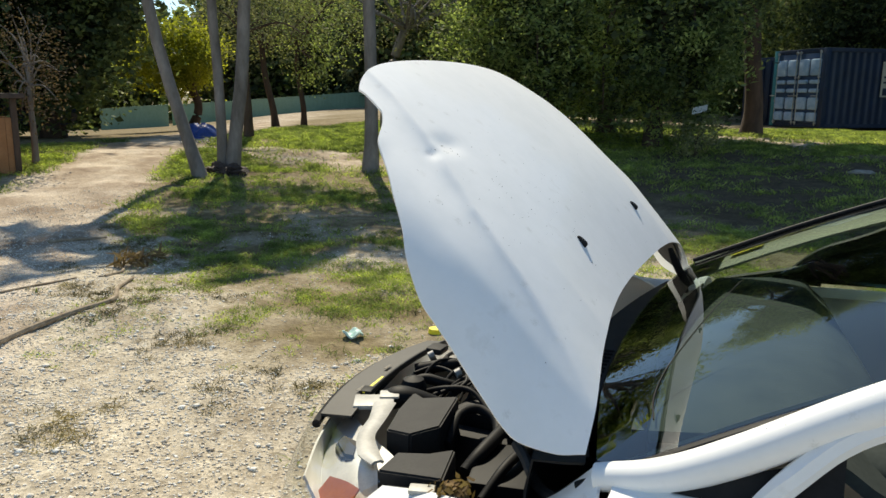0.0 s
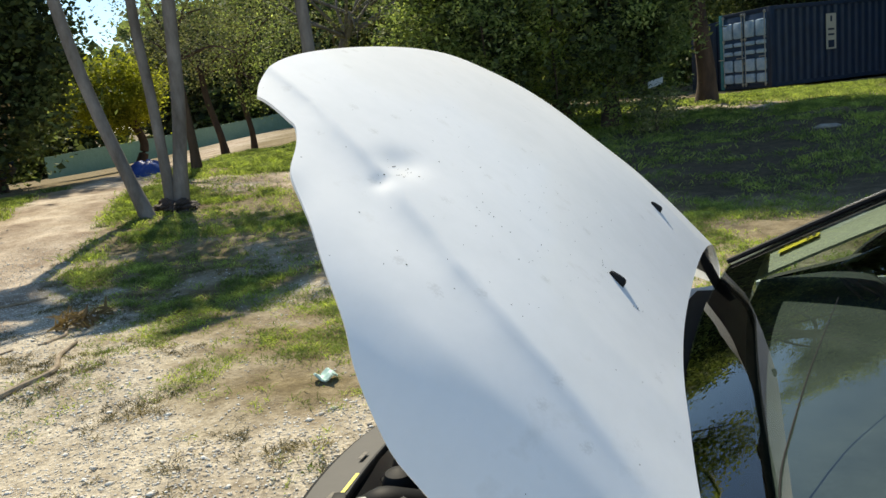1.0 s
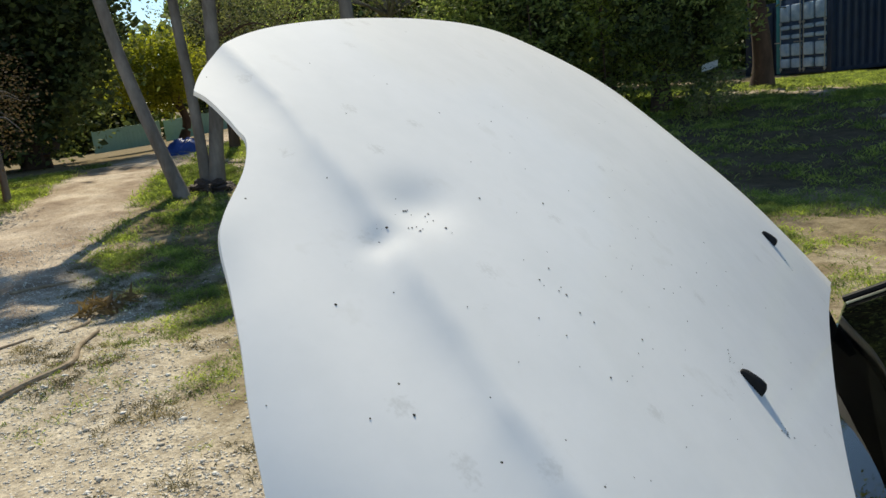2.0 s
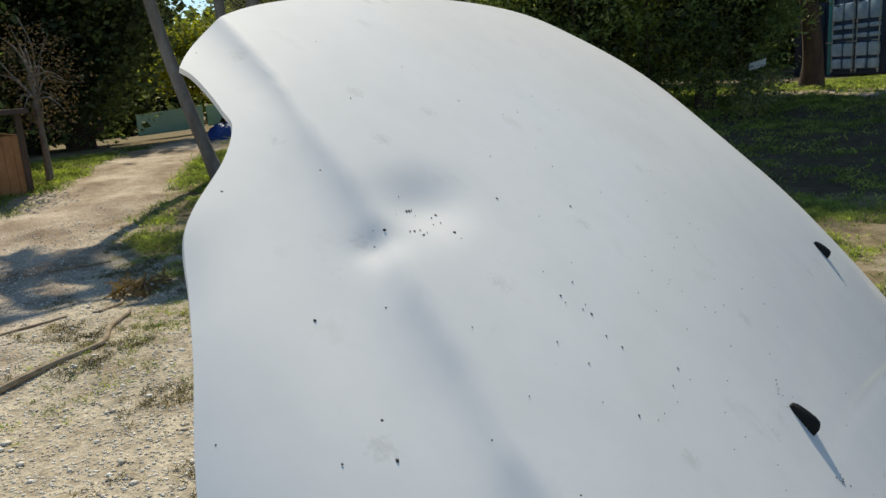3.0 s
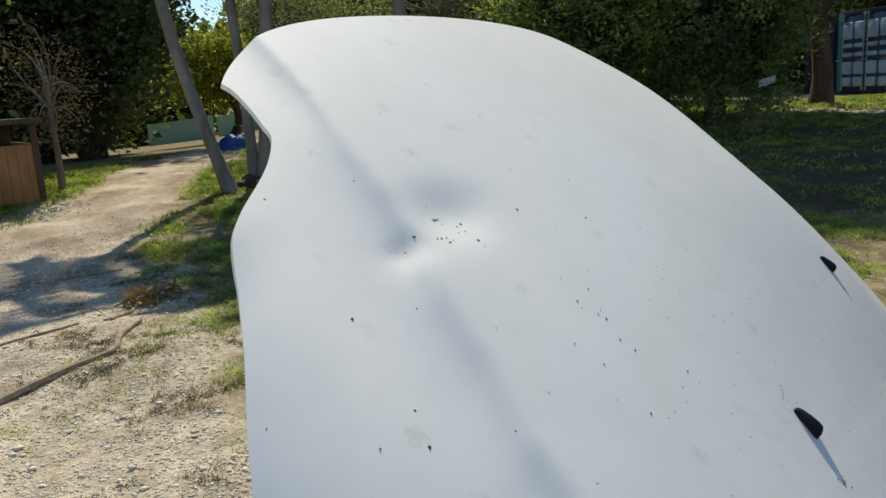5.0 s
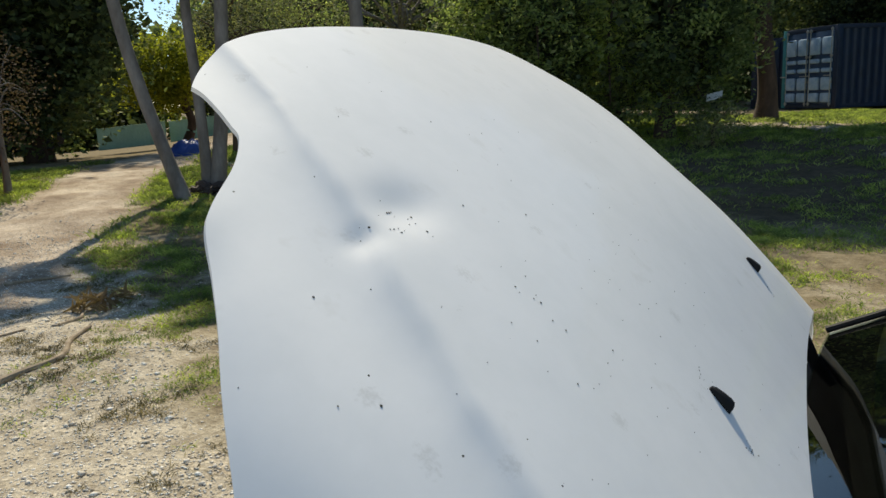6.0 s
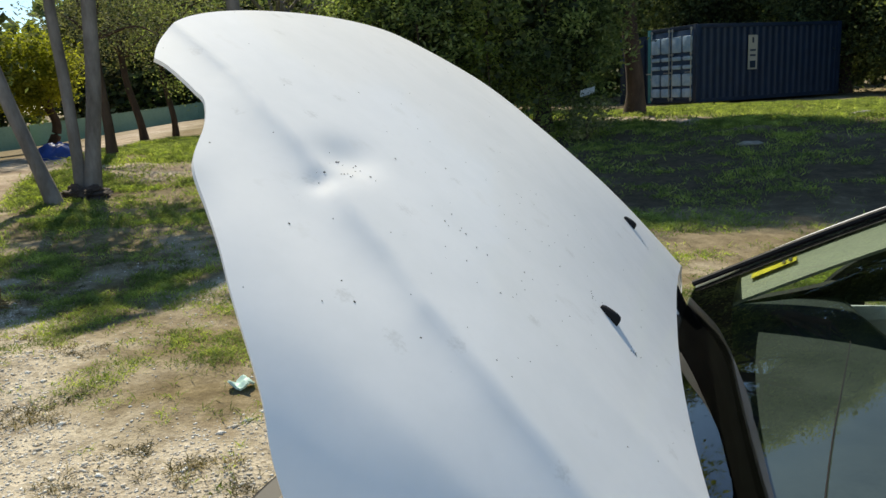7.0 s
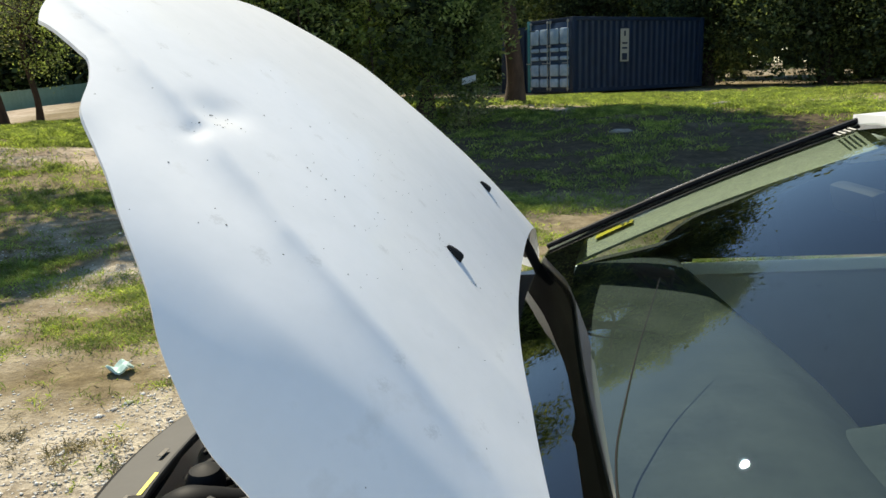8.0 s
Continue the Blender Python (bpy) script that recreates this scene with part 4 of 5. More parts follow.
hoses = [
    ([(-0.690, 1.40, 0.70), (-0.702, 1.50, 0.735), (-0.67, 1.555, 0.735), (-0.613, 1.53, 0.72), (-0.58, 1.44, 0.69)], 0.016),
    ([(-0.590, 1.28, 0.71), (-0.575, 1.33, 0.735), (-0.57, 1.42, 0.74), (-0.576, 1.511, 0.73), (-0.60, 1.60, 0.70)], 0.020),
    ([(-0.93, 1.62, 0.72), (-0.88, 1.66, 0.745), (-0.83, 1.68, 0.735), (-0.78, 1.72, 0.71)], 0.018),
    ([(-0.87, 1.62, 0.72), (-0.80, 1.62, 0.745), (-0.741, 1.654, 0.74), (-0.68, 1.68, 0.72)], 0.010),
    ([(-0.82, 1.60, 0.73), (-0.78, 1.64, 0.745), (-0.72, 1.64, 0.74), (-0.66, 1.60, 0.71)], 0.008),
    ([(-0.95, 1.75, 0.73), (-0.88, 1.78, 0.745), (-0.82, 1.84, 0.74), (-0.76, 1.92, 0.72)], 0.022),
    ([(-0.52, 1.20, 0.70), (-0.50, 1.28, 0.74), (-0.49, 1.38, 0.74), (-0.50, 1.50, 0.70)], 0.014),
    ([(-0.93, 1.70, 0.74), (-0.89, 1.74, 0.752), (-0.84, 1.74, 0.75), (-0.79, 1.71, 0.74)], 0.006),
    ([(-0.955, 1.53, 0.735), (-0.955, 1.60, 0.748), (-0.97, 1.72, 0.752), (-0.975, 1.85, 0.75)], 0.006),
    ([(-0.80, 1.60, 0.74), (-0.75, 1.70, 0.75), (-0.70, 1.74, 0.74), (-0.66, 1.72, 0.72)], 0.007),
]
for k in range(16):
    x0, y0 = -0.92 + 0.32 * RNG.random(), 1.60 + 0.16 * RNG.random()
    hoses.append(([(x0, y0, 0.71), (x0 + 0.05 * RNG.random(), y0 + 0.07, 0.745 + 0.02 * RNG.random()), (x0 + 0.10 * RNG.random(), y0 + 0.15, 0.75), (x0 + 0.12, y0 + 0.24, 0.71)], 0.004 + 0.004 * RNG.random()))
for pts, r in hoses:
    part("hose", tube(bmesh.new(), [(x, y, z - 0.02) for x, y, z in pts], r * 0.8, 10, 26), BLACK, car, "black rubber hose")
for x, y in ((-0.80, 1.70), (-0.93, 1.80)):
    part("hose_clamp", tube(bmesh.new(), [(x, y, 0.735), (x + 0.012, y + 0.01, 0.742)], 0.016, 12), ALLOY, car)
# hook of the bonnet catch and dry leaf litter by the wing
part("bonnet_catch", boxed((-0.93, YC + 0.25, 0.745), (0.05, 0.06, 0.02), 0.006), GREY, car)
litter_v, litter_f = [], []
for k in range(70):
    c = np.array([-0.512 + RNG.normal(0, 0.020), 1.045 + RNG.normal(0, 0.018), 0.775 + RNG.random() * 0.02])
    a, b = RNG.normal(0, 1, 3), RNG.normal(0, 1, 3)
    a, b = a / np.linalg.norm(a) * 0.011, b / np.linalg.norm(b) * 0.007
    litter_v += [c - a, c + b, c + a, c - b]
    litter_f.append([4 * k, 4 * k + 1, 4 * k + 2, 4 * k + 3])
litter = raw("leaf_litter", litter_v, litter_f, LEAF_DRY)
tagged(litter, "small heap of dry brown leaves in the engine bay", "leaves", kind="stuff")


# ---- trees ----
def leaves(centres, size, spread_, count, seed, droop=0.3, long=2.0):
    """Arrays of folded leaf quads, count for each clump centre."""
    r = np.random.default_rng(seed)
    n = len(centres) * count
    c = np.repeat(centres, count, axis=0) + r.normal(0, 1, (n, 3)) * spread_ * (0.5 + r.random((n, 1)))
    d = r.normal(0, 1, (n, 3))
    d[:, 2] = d[:, 2] * 0.6 - droop
    d /= np.linalg.norm(d, axis=1, keepdims=True)
    s = np.cross(d, r.normal(0, 1, (n, 3)) * (0.7, 0.7, 1) + (0, 0, 0.6))
    s /= np.linalg.norm(s, axis=1, keepdims=True) + 1e-9
    up = np.cross(s, d)
    L = size * (0.6 + 0.8 * r.random((n, 1)))
    W = L / long
    v = np.stack([c - d * L * 0.5, c + s * W * 0.5 + up * W * 0.12, c + d * L * 0.5, c - s * W * 0.5 + up * W * 0.12], 1).reshape(-1, 3)
    return v, np.arange(4 * n).reshape(n, 4)


def clumps(centre, radii, n, seed, hollow=0.45, lumps=5.0):
    """Clump centres in an uneven ball, thin in the middle, with gaps."""
    r = np.random.default_rng(seed)
    p = r.normal(0, 1, (n * 4, 3))
    p /= np.linalg.norm(p, axis=1, keepdims=True)
    lump = np.array([noise.noise(Vector(q * 1.7 + seed)) for q in p])
    gap = np.array([noise.noise(Vector(q * lumps * 0.8 + seed * 2.0)) for q in p])
    rad = (hollow + (1 - hollow) * r.random(len(p)) ** 0.6) * (1 + 0.45 * lump)
    keep = gap > -0.12
    return (np.array(centre) + p * rad[:, None] * np.array(radii))[keep][:n]


def tree(name, label, base, trunk, crowns, leaf, seed, bark=None, radius=0.15, limbs=6, category="tree", group="", leaf_size=0.07, per=26, clump=0.22, long=2.0, droop=0.3, sink=0.15, fill=False):
    """trunk: places above the base; crowns: (centre above the base, radii, number of clumps)."""
    bx, by = base
    z = float(rise(bx, by)) - 0.02
    t = thing(name, label, category, (bx, by, z), group)
    r = np.random.default_rng(seed)
    o = np.array([bx, by, z])
    pts = [o + (0, 0, -sink)] + [o + np.array(p, float) for p in trunk]
    bm = bmesh.new()
    tube(bm, pts, [radius * 1.55, radius * 1.08, radius * 0.95] + [radius * (0.9 - 0.5 * k / max(len(trunk), 1)) for k in range(len(trunk) - 1)], 12, 8 + 5 * len(pts))
    part("trunk", bm, bark or BARK, t)
    vs, fs, k = [], [], 0
    for i, (c, rad, n) in enumerate(crowns):
        cc = clumps(o + np.array(c), rad, n, seed + 17 * i)
        v, f_ = leaves(cc, leaf_size, clump, per, seed + 31 * i, droop, long)
        vs.append(v)
        fs.append(f_ + k)
        k += len(v)
        # core of darker leaves paints shade into the depths of the crown
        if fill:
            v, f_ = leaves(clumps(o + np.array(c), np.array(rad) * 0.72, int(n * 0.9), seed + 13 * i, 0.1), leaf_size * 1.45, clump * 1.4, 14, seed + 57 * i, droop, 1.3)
            raw("shaded_foliage", v, f_, LEAF_SHADE, t, "inner leaves coloured dark for the crown's shade", False)
        for q in range(limbs):
            a = pts[-1] if r.random() < 0.35 else pts[max(1, len(pts) - 2)] * 0.5 + pts[-1] * 0.5
            b = cc[r.integers(len(cc))]
            m = (a + b) / 2 + r.normal(0, 0.15, 3) * np.linalg.norm(b - a) * 0.5 + (0, 0, 0.12)
            part("limb", tube(bmesh.new(), [a, m, b], [radius * 0.42, radius * 0.25, radius * 0.08], 6, 9), bark or BARK, t)
    if vs:
        part_ = raw("crown", np.concatenate(vs), np.concatenate(fs), leaf, t, "", False)
    return t


# pale palms beside the track: two leaning stems and one alone, heads high above
def palm_head(t, top, seed, n=20, reach=0.95):
    r = np.random.default_rng(seed)
    for k in range(n):
        a, lift = k * 2.399 + r.random(), r.uniform(-0.5, 0.9)
        d = np.array([math.cos(a), math.sin(a), 0])
        spine_ = smoothed([top, top + d * reach * 0.4 + (0, 0, lift * 0.7), top + d * reach * 0.8 + (0, 0, lift * 0.6 - 0.35), top + d * reach * 1.1 + (0, 0, lift * 0.3 - 0.55)], 24)
        side = np.cross(d, (0, 0, 1))
        vs, fs = [], []
        for i, p in enumerate(spine_[3:]):
            for s in (-1, 1):
                L = 0.34 * math.sin(math.pi * (i + 3) / 26) + 0.1
                tip = p + s * side * L * 0.85 + d * L * 0.4 - (0, 0, L * 0.45)
                q = len(vs)
                vs += [p, p + d * 0.05, tip, p - d * 0.03]
                fs.append([q, q + 1, q + 2, q + 3])
        raw("frond", vs, fs, LEAF_MID, t, "", False)


def palm(label, base, stem, radius, seed, head=True):
    bx, by = base
    z = float(rise(bx, by)) - 0.02
    t = thing("palm_tree", label, "palm", (bx, by, z), "palms by the track")
    o = np.array([bx, by, z])
    pts = [o + (0, 0, -0.15), o + (0, 0, 0.03)] + [o + np.array(p) for p in stem]
    part("trunk", tube(bmesh.new(), pts, [radius * 1.6, radius * 1.35, radius * 1.05, radius, radius * 0.95, radius * 0.85], 14, 46), BARK, t, "smooth grey ringed trunk")
    if head:
        palm_head(t, pts[-1], seed, 13 if seed == 61 else 15)
    return t


palm("slender grey palm trunk leaning over the grass", (-8.05, 8.68), [(-0.16, -0.03, 0.55), (-0.42, -0.12, 1.5), (-0.62, -0.22, 2.6), (-1.0, -0.35, 5.2)], 0.086, 61)
palm("slender grey palm trunk rising from a shared foot", (-8.15, 9.32), [(0.0, 0.0, 0.6), (-0.03, 0.0, 1.6), (-0.09, 0.0, 2.7), (-0.16, 0.1, 5.3)], 0.074, 62)
palm("grey palm trunk with a slight outward lean", (-8.02, 9.38), [(0.06, 0.04, 0.6), (0.17, 0.1, 1.5), (0.24, 0.15, 2.7), (0.42, 0.2, 5.4)], 0.098, 63)
# crown is out of view, set off from the trunk to shade the grass
tree("tree", "grey upright trunk with a high leafy crown", (-6.25, 10.6), [(0.03, 0, 0.7), (-0.02, 0.05, 2.2), (-0.06, 0.0, 4.2)], [((-2.2, 0.8, 4.9), (1.9, 1.3, 0.9), 250), ((-0.6, 0.4, 5.2), (1.3, 1.2, 0.8), 120)], LEAF_MID, 71, BARK, 0.105, 7, leaf_size=0.10)

# dense shrubs between the car and the container; unseen upper crowns added for ground shade
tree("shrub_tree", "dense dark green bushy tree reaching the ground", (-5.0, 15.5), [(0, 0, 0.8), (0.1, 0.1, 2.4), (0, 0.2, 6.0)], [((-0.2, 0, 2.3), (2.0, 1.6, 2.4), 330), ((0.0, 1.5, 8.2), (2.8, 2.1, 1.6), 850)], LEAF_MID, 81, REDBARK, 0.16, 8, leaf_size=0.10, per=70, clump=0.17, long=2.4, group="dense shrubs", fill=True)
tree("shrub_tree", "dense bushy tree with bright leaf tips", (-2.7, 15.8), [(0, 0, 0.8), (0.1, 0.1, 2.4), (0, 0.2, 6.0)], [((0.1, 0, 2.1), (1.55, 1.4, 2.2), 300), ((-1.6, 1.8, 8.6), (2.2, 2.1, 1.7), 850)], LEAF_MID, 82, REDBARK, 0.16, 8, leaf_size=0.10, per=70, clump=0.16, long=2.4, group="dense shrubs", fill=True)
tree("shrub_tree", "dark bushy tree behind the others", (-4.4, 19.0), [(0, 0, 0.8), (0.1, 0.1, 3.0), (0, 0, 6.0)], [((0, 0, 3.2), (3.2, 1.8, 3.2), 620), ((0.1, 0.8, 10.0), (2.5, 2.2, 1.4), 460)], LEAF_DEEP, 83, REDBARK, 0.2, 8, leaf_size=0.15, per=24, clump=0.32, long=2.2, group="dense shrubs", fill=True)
tree("bush", "low pale green bush at the foot of the shrubs", (-1.75, 14.9), [(0, 0, 0.3)], [((0, 0, 0.45), (0.55, 0.5, 0.5), 60)], LEAF_GREY, 84, REDBARK, 0.03, 4, "bush", leaf_size=0.06, per=24, clump=0.12)
# both crowns are out of view, set where they shade the lawn
tree("tree", "reddish-brown tree trunk beside the container", (-1.15, 20.6), [(0.02, 0, 0.8), (-0.12, 0, 2.2), (-0.25, 0, 4.0)], [((-2.0, -0.3, 7.0), (2.7, 2.2, 2.0), 1100), ((0.5, -2.0, 5.6), (1.9, 1.7, 1.1), 330)], LEAF_DEEP, 85, REDBARK, 0.21, 8, leaf_size=0.14, per=24, clump=0.28)

# trees over and behind the container
for i, (x, y, h) in enumerate(((-9.5, 31, 10), (-4.5, 36, 10), (1.5, 36, 10), (6.0, 33, 9), (9.5, 30, 8), (12.5, 26, 8), (14.5, 21, 8), (17, 15.5, 8))):
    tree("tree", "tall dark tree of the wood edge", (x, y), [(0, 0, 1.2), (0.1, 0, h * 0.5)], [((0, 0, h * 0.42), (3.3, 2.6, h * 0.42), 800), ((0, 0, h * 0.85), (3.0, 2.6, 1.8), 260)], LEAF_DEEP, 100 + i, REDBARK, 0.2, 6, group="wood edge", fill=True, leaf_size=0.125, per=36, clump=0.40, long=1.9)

# the dark trees beyond the track
for i, (x, y, h, w) in enumerate(((-18.5, 14.5, 8.0, 2.3), (-20.0, 11.5, 8.5, 2.8), (-19.5, 15.5, 9.5, 2.9), (-24.0, 18.5, 10, 2.6), (-15.5, 7.5, 8, 2.6), (-24, 9.0, 10, 3.6))):
    # third tree gets an unseen side crown that shades the track
    tree("tree", "tall dark leafy tree beyond the track", (x, y), [(0, 0, 1.2), (0.1, 0, h * 0.45)], [((0, 0, h * 0.50), (w, w, h * 0.46), 760), ((0.2, 0, h * 0.88), (w, w, 1.6), 240)] + ([((-0.3, 4.2, 9.8), (3.6, 3.4, 1.5), 420)] if i == 2 else []), (LEAF_DEEP, LEAF_MID, LEAF_DEEP)[i % 3], 120 + i, REDBARK, 0.2, 6, group="trees beyond the track", fill=True, leaf_size=0.17, per=22, clump=0.36, long=1.8)
tree("sapling", "bare reddish sapling with sparse dry leaves", (-10.69, 8.0), [(0.02, 0, 0.4), (-0.03, 0.03, 0.9), (0.05, 0, 1.5)], [((0, 0, 1.5), (0.62, 0.62, 0.85), 120)], LEAF_SEAR, 131, BARK, 0.045, 22, "sapling", leaf_size=0.05, per=14, clump=0.12)
# yellow-leaved tree and its neighbours
tree("tree", "small tree with yellow-green sunlit leaves", (-22.4, 24.0), [(0.3, 0.2, 0.9), (0.0, 0, 1.9)], [((-0.3, -0.3, 2.75), (1.9, 1.5, 1.3), 560)], LEAF_YELLOW, 141, REDBARK, 0.16, 7, leaf_size=0.16, per=22, clump=0.24)
tree("tree", "brown tree trunk with greyish leaves", (-10.6, 13.0), [(0, 0, 0.6), (-0.06, 0, 1.6), (-0.1, 0, 2.8)], [((0.3, 0, 3.1), (1.6, 1.4, 1.2), 170)], LEAF_GREY, 142, REDBARK, 0.09, 7, leaf_size=0.06, per=26, clump=0.22)
tree("tree", "slanting brown trunk in the grass beyond", (-15.6, 20.6), [(-0.1, 0, 0.6), (-0.4, 0, 1.8), (-0.5, 0, 3.2)], [((-0.2, 0, 3.5), (2.0, 1.6, 1.5), 190)], LEAF_GREY, 143, REDBARK, 0.105, 7, leaf_size=0.08, per=24, clump=0.26)
tree("tree", "thin dark trunk in the grass beyond", (-15.0, 21.3), [(0, 0, 0.6), (-0.2, 0, 1.8), (-0.2, 0, 3.2)], [((0.6, 0, 3.5), (1.9, 1.6, 1.4), 180), ((0.5, -0.2, 1.7), (0.5, 0.5, 0.4), 30)], LEAF_MID, 144, REDBARK, 0.085, 7, leaf_size=0.08, per=24, clump=0.26)
tree("tree", "open-crowned grey-green tree with bare limbs", (-9.6, 17.2), [(0, 0, 0.8), (0.3, 0, 2.0), (0.8, 0, 3.0)], [((0.6, 0, 3.4), (2.8, 1.9, 1.5), 230)], LEAF_GREY, 145, BARK, 0.12, 16, leaf_size=0.065, per=24, clump=0.25)
# far trees past the fence
for i, (a, d, h) in enumerate(((53, 90, 15), (48.2, 92, 13), (50, 92, 13), (39.0, 96, 15), (34, 92, 15), (30, 86, 15), (25, 80, 15), (20, 70, 15), (15, 64, 15), (88, 46, 13), (80, 48, 14), (73, 50, 14), (66, 54, 14), (61, 66, 14), (57, 62, 13), (52, 74, 13), (51, 78, 14), (38.5, 80, 12), (36, 78, 12), (32, 74, 13), (28, 66, 13), (23, 60, 13), (18, 52, 13), (12, 50, 13), (6, 48, 13), (-2, 52, 13), (-10, 50, 13), (-20, 42, 13), (-32, 36, 12))):
    tree("tree", "tall far tree of the boundary wood", (-d * math.sin(radians(a)), d * math.cos(radians(a))), [(0, 0, 2), (0.2, 0, h * 0.5)], [((0, 0, h * 0.52), (5.8, 4.0, h * 0.50), 950)], (LEAF_MID, LEAF_DEEP, LEAF_GREY)[i % 3], 160 + i, REDBARK, 0.3, 5, group="boundary wood", fill=True, leaf_size=0.55, per=24, clump=0.8, long=1.5)


# the wood that closes the distance all round
r = np.random.default_rng(9)
n = 13000
fa, fd = np.radians(r.uniform(-45, 100, n)), r.uniform(97, 112, n)
dip = np.exp(-((np.degrees(fa) - 44.8) / 2.2) ** 4)
top = 15 - 4.5 * dip + (3 * np.sin(fa * 37) + 2 * np.sin(fa * 91)) * (1 - dip)
fc = np.stack([-fd * np.sin(fa), fd * np.cos(fa), -2.5 + (top + 2.5) * r.random(n) ** 0.85], -1)
v_, f_ = leaves(fc, 1.7, 0.5, 1, 91, 0.2, 1.4)
tagged(raw("far_wood", v_, f_, LEAF_DEEP, None, "", False), "distant dark green wood beyond the fence", "wood", kind="stuff")


# ---- fence, container, shed, tarp ----
def fence_run(p0, p1, n, high, material):
    f_ = thing("fence", "pale green sheet-metal boundary fence", "fence", (*((np.array(p0) + p1) / 2)[:2], float(np.array(p0 + p1).reshape(2, 3)[:, 2].mean())), "boundary fence")
    a, b = np.array(p0, float), np.array(p1, float)
    d = (b - a) / n
    side = np.cross(d / np.linalg.norm(d), (0, 0, 1))
    for k in range(n):
        q0, q1 = a + d * k, a + d * (k + 1)
        cols = np.linspace(0.01, 0.99, 34)
        wave = 0.007 * (np.arange(34) // 2 % 2)
        g = [[q0 + (q1 - q0) * c + side * w + (0, 0, z) for c, w in zip(cols, wave)] for z in (-0.3, high)]
        part("panel", sheet(g, 0.004), material, f_, "", False)
        part("rail", boxed((q0 + q1) / 2 + np.array((0, 0, high)), (np.linalg.norm(d), 0.06, 0.05), 0.005, math.atan2(d[1], d[0]), (0, -math.atan2(d[2], np.hypot(d[0], d[1])))), material, f_)
        part("post", boxed(q0 + np.array((0, 0, high / 2 - 0.1)), (0.06, 0.07, high + 0.4), 0.005, math.atan2(d[1], d[0])), material, f_)


fence_run((-44.8, 39.4, -1.22), (-41.8, 42.8, -0.88), 2, 1.5, FENCE)
fence_run((-42.6, 44.0, -0.95), (-30.5, 56.0, 0.40), 6, 1.5, FENCE)
fence_run((-30.5, 56.0, 0.40), (-8.0, 62.0, 0.6), 9, 1.5, FENCE)

# shipping container: doors face the sun's side, long wall in shade
CN = np.array([0.49, 26.3, 0.66])
DL = np.array([-0.62, 0.785, 0.0])
DL /= np.linalg.norm(DL)
DR = np.array([DL[1], -DL[0], 0.0])
UP = np.array([0, 0, 1.0])
container = thing("shipping_container", "weathered blue steel shipping container with lock bars", "container", tuple(CN + DL * 1.22 + DR * 3.0))


def cbox(name, o, a, b, c, material, parent, label="", bevel=0.01):
    """A box from a corner of the container's frame: a across the doors, b along the side, c up."""
    m = CN + DL * (a[0] + a[1]) / 2 + DR * (b[0] + b[1]) / 2 + UP * (c[0] + c[1]) / 2
    return part(name, boxed(m, (abs(b[1] - b[0]), abs(a[1] - a[0]), abs(c[1] - c[0])), bevel, math.atan2(DR[1], DR[0])), material, parent, label)


W, LEN, H = 2.44, 6.06, 2.40
for a0 in (0.0, W - 0.16):
    for b0 in (0.0, LEN - 0.16):
        cbox("corner_post", None, (a0, a0 + 0.16), (b0, b0 + 0.16), (0, H), TEAL if (a0 and not b0) else BLUE, container)
for c0 in (0.0, H - 0.12):
    for a0 in (0.02, W - 0.12):
        cbox("side_rail", None, (a0, a0 + 0.10), (0.1, LEN - 0.1), (c0, c0 + 0.12), BLUE, container)
    for b0 in (0.02, LEN - 0.12):
        cbox("end_rail", None, (0.1, W - 0.1), (b0, b0 + 0.10), (c0, c0 + 0.12), BLUE, container)
for a0, flip in ((0.05, 1), (W - 0.05, -1)):
    n = 22 * 4
    bs = np.linspace(0.12, LEN - 0.12, n + 1)
    wave = np.array([0.0, 0.0, 0.024, 0.024])[np.arange(n + 1) % 4]
    # wall blue already holds the shade of this side
    part("side_wall", sheet([[CN + DL * (a0 + flip * w) + DR * b + UP * c for b, w in zip(bs, wave)] for c in (0.1, H - 0.1)], 0.003), BLUE, container, "blue corrugated side wall, coloured dark for its shade", False)
part("end_wall", sheet([[CN + DL * a + DR * (LEN - 0.06 - 0.02 * (i % 2)) + UP * c for i, a in enumerate(np.linspace(0.1, W - 0.1, 30))] for c in (0.1, H - 0.1)], 0.003), BLUE, container, "", False)
part("roof_sheet", sheet([[CN + DL * a + DR * b + UP * (H - 0.02 + 0.015 * (i % 2)) for i, b in enumerate(np.linspace(0.05, LEN - 0.05, 60))] for a in (0.05, W - 0.05)], 0.003), BLUE, container, "", False)
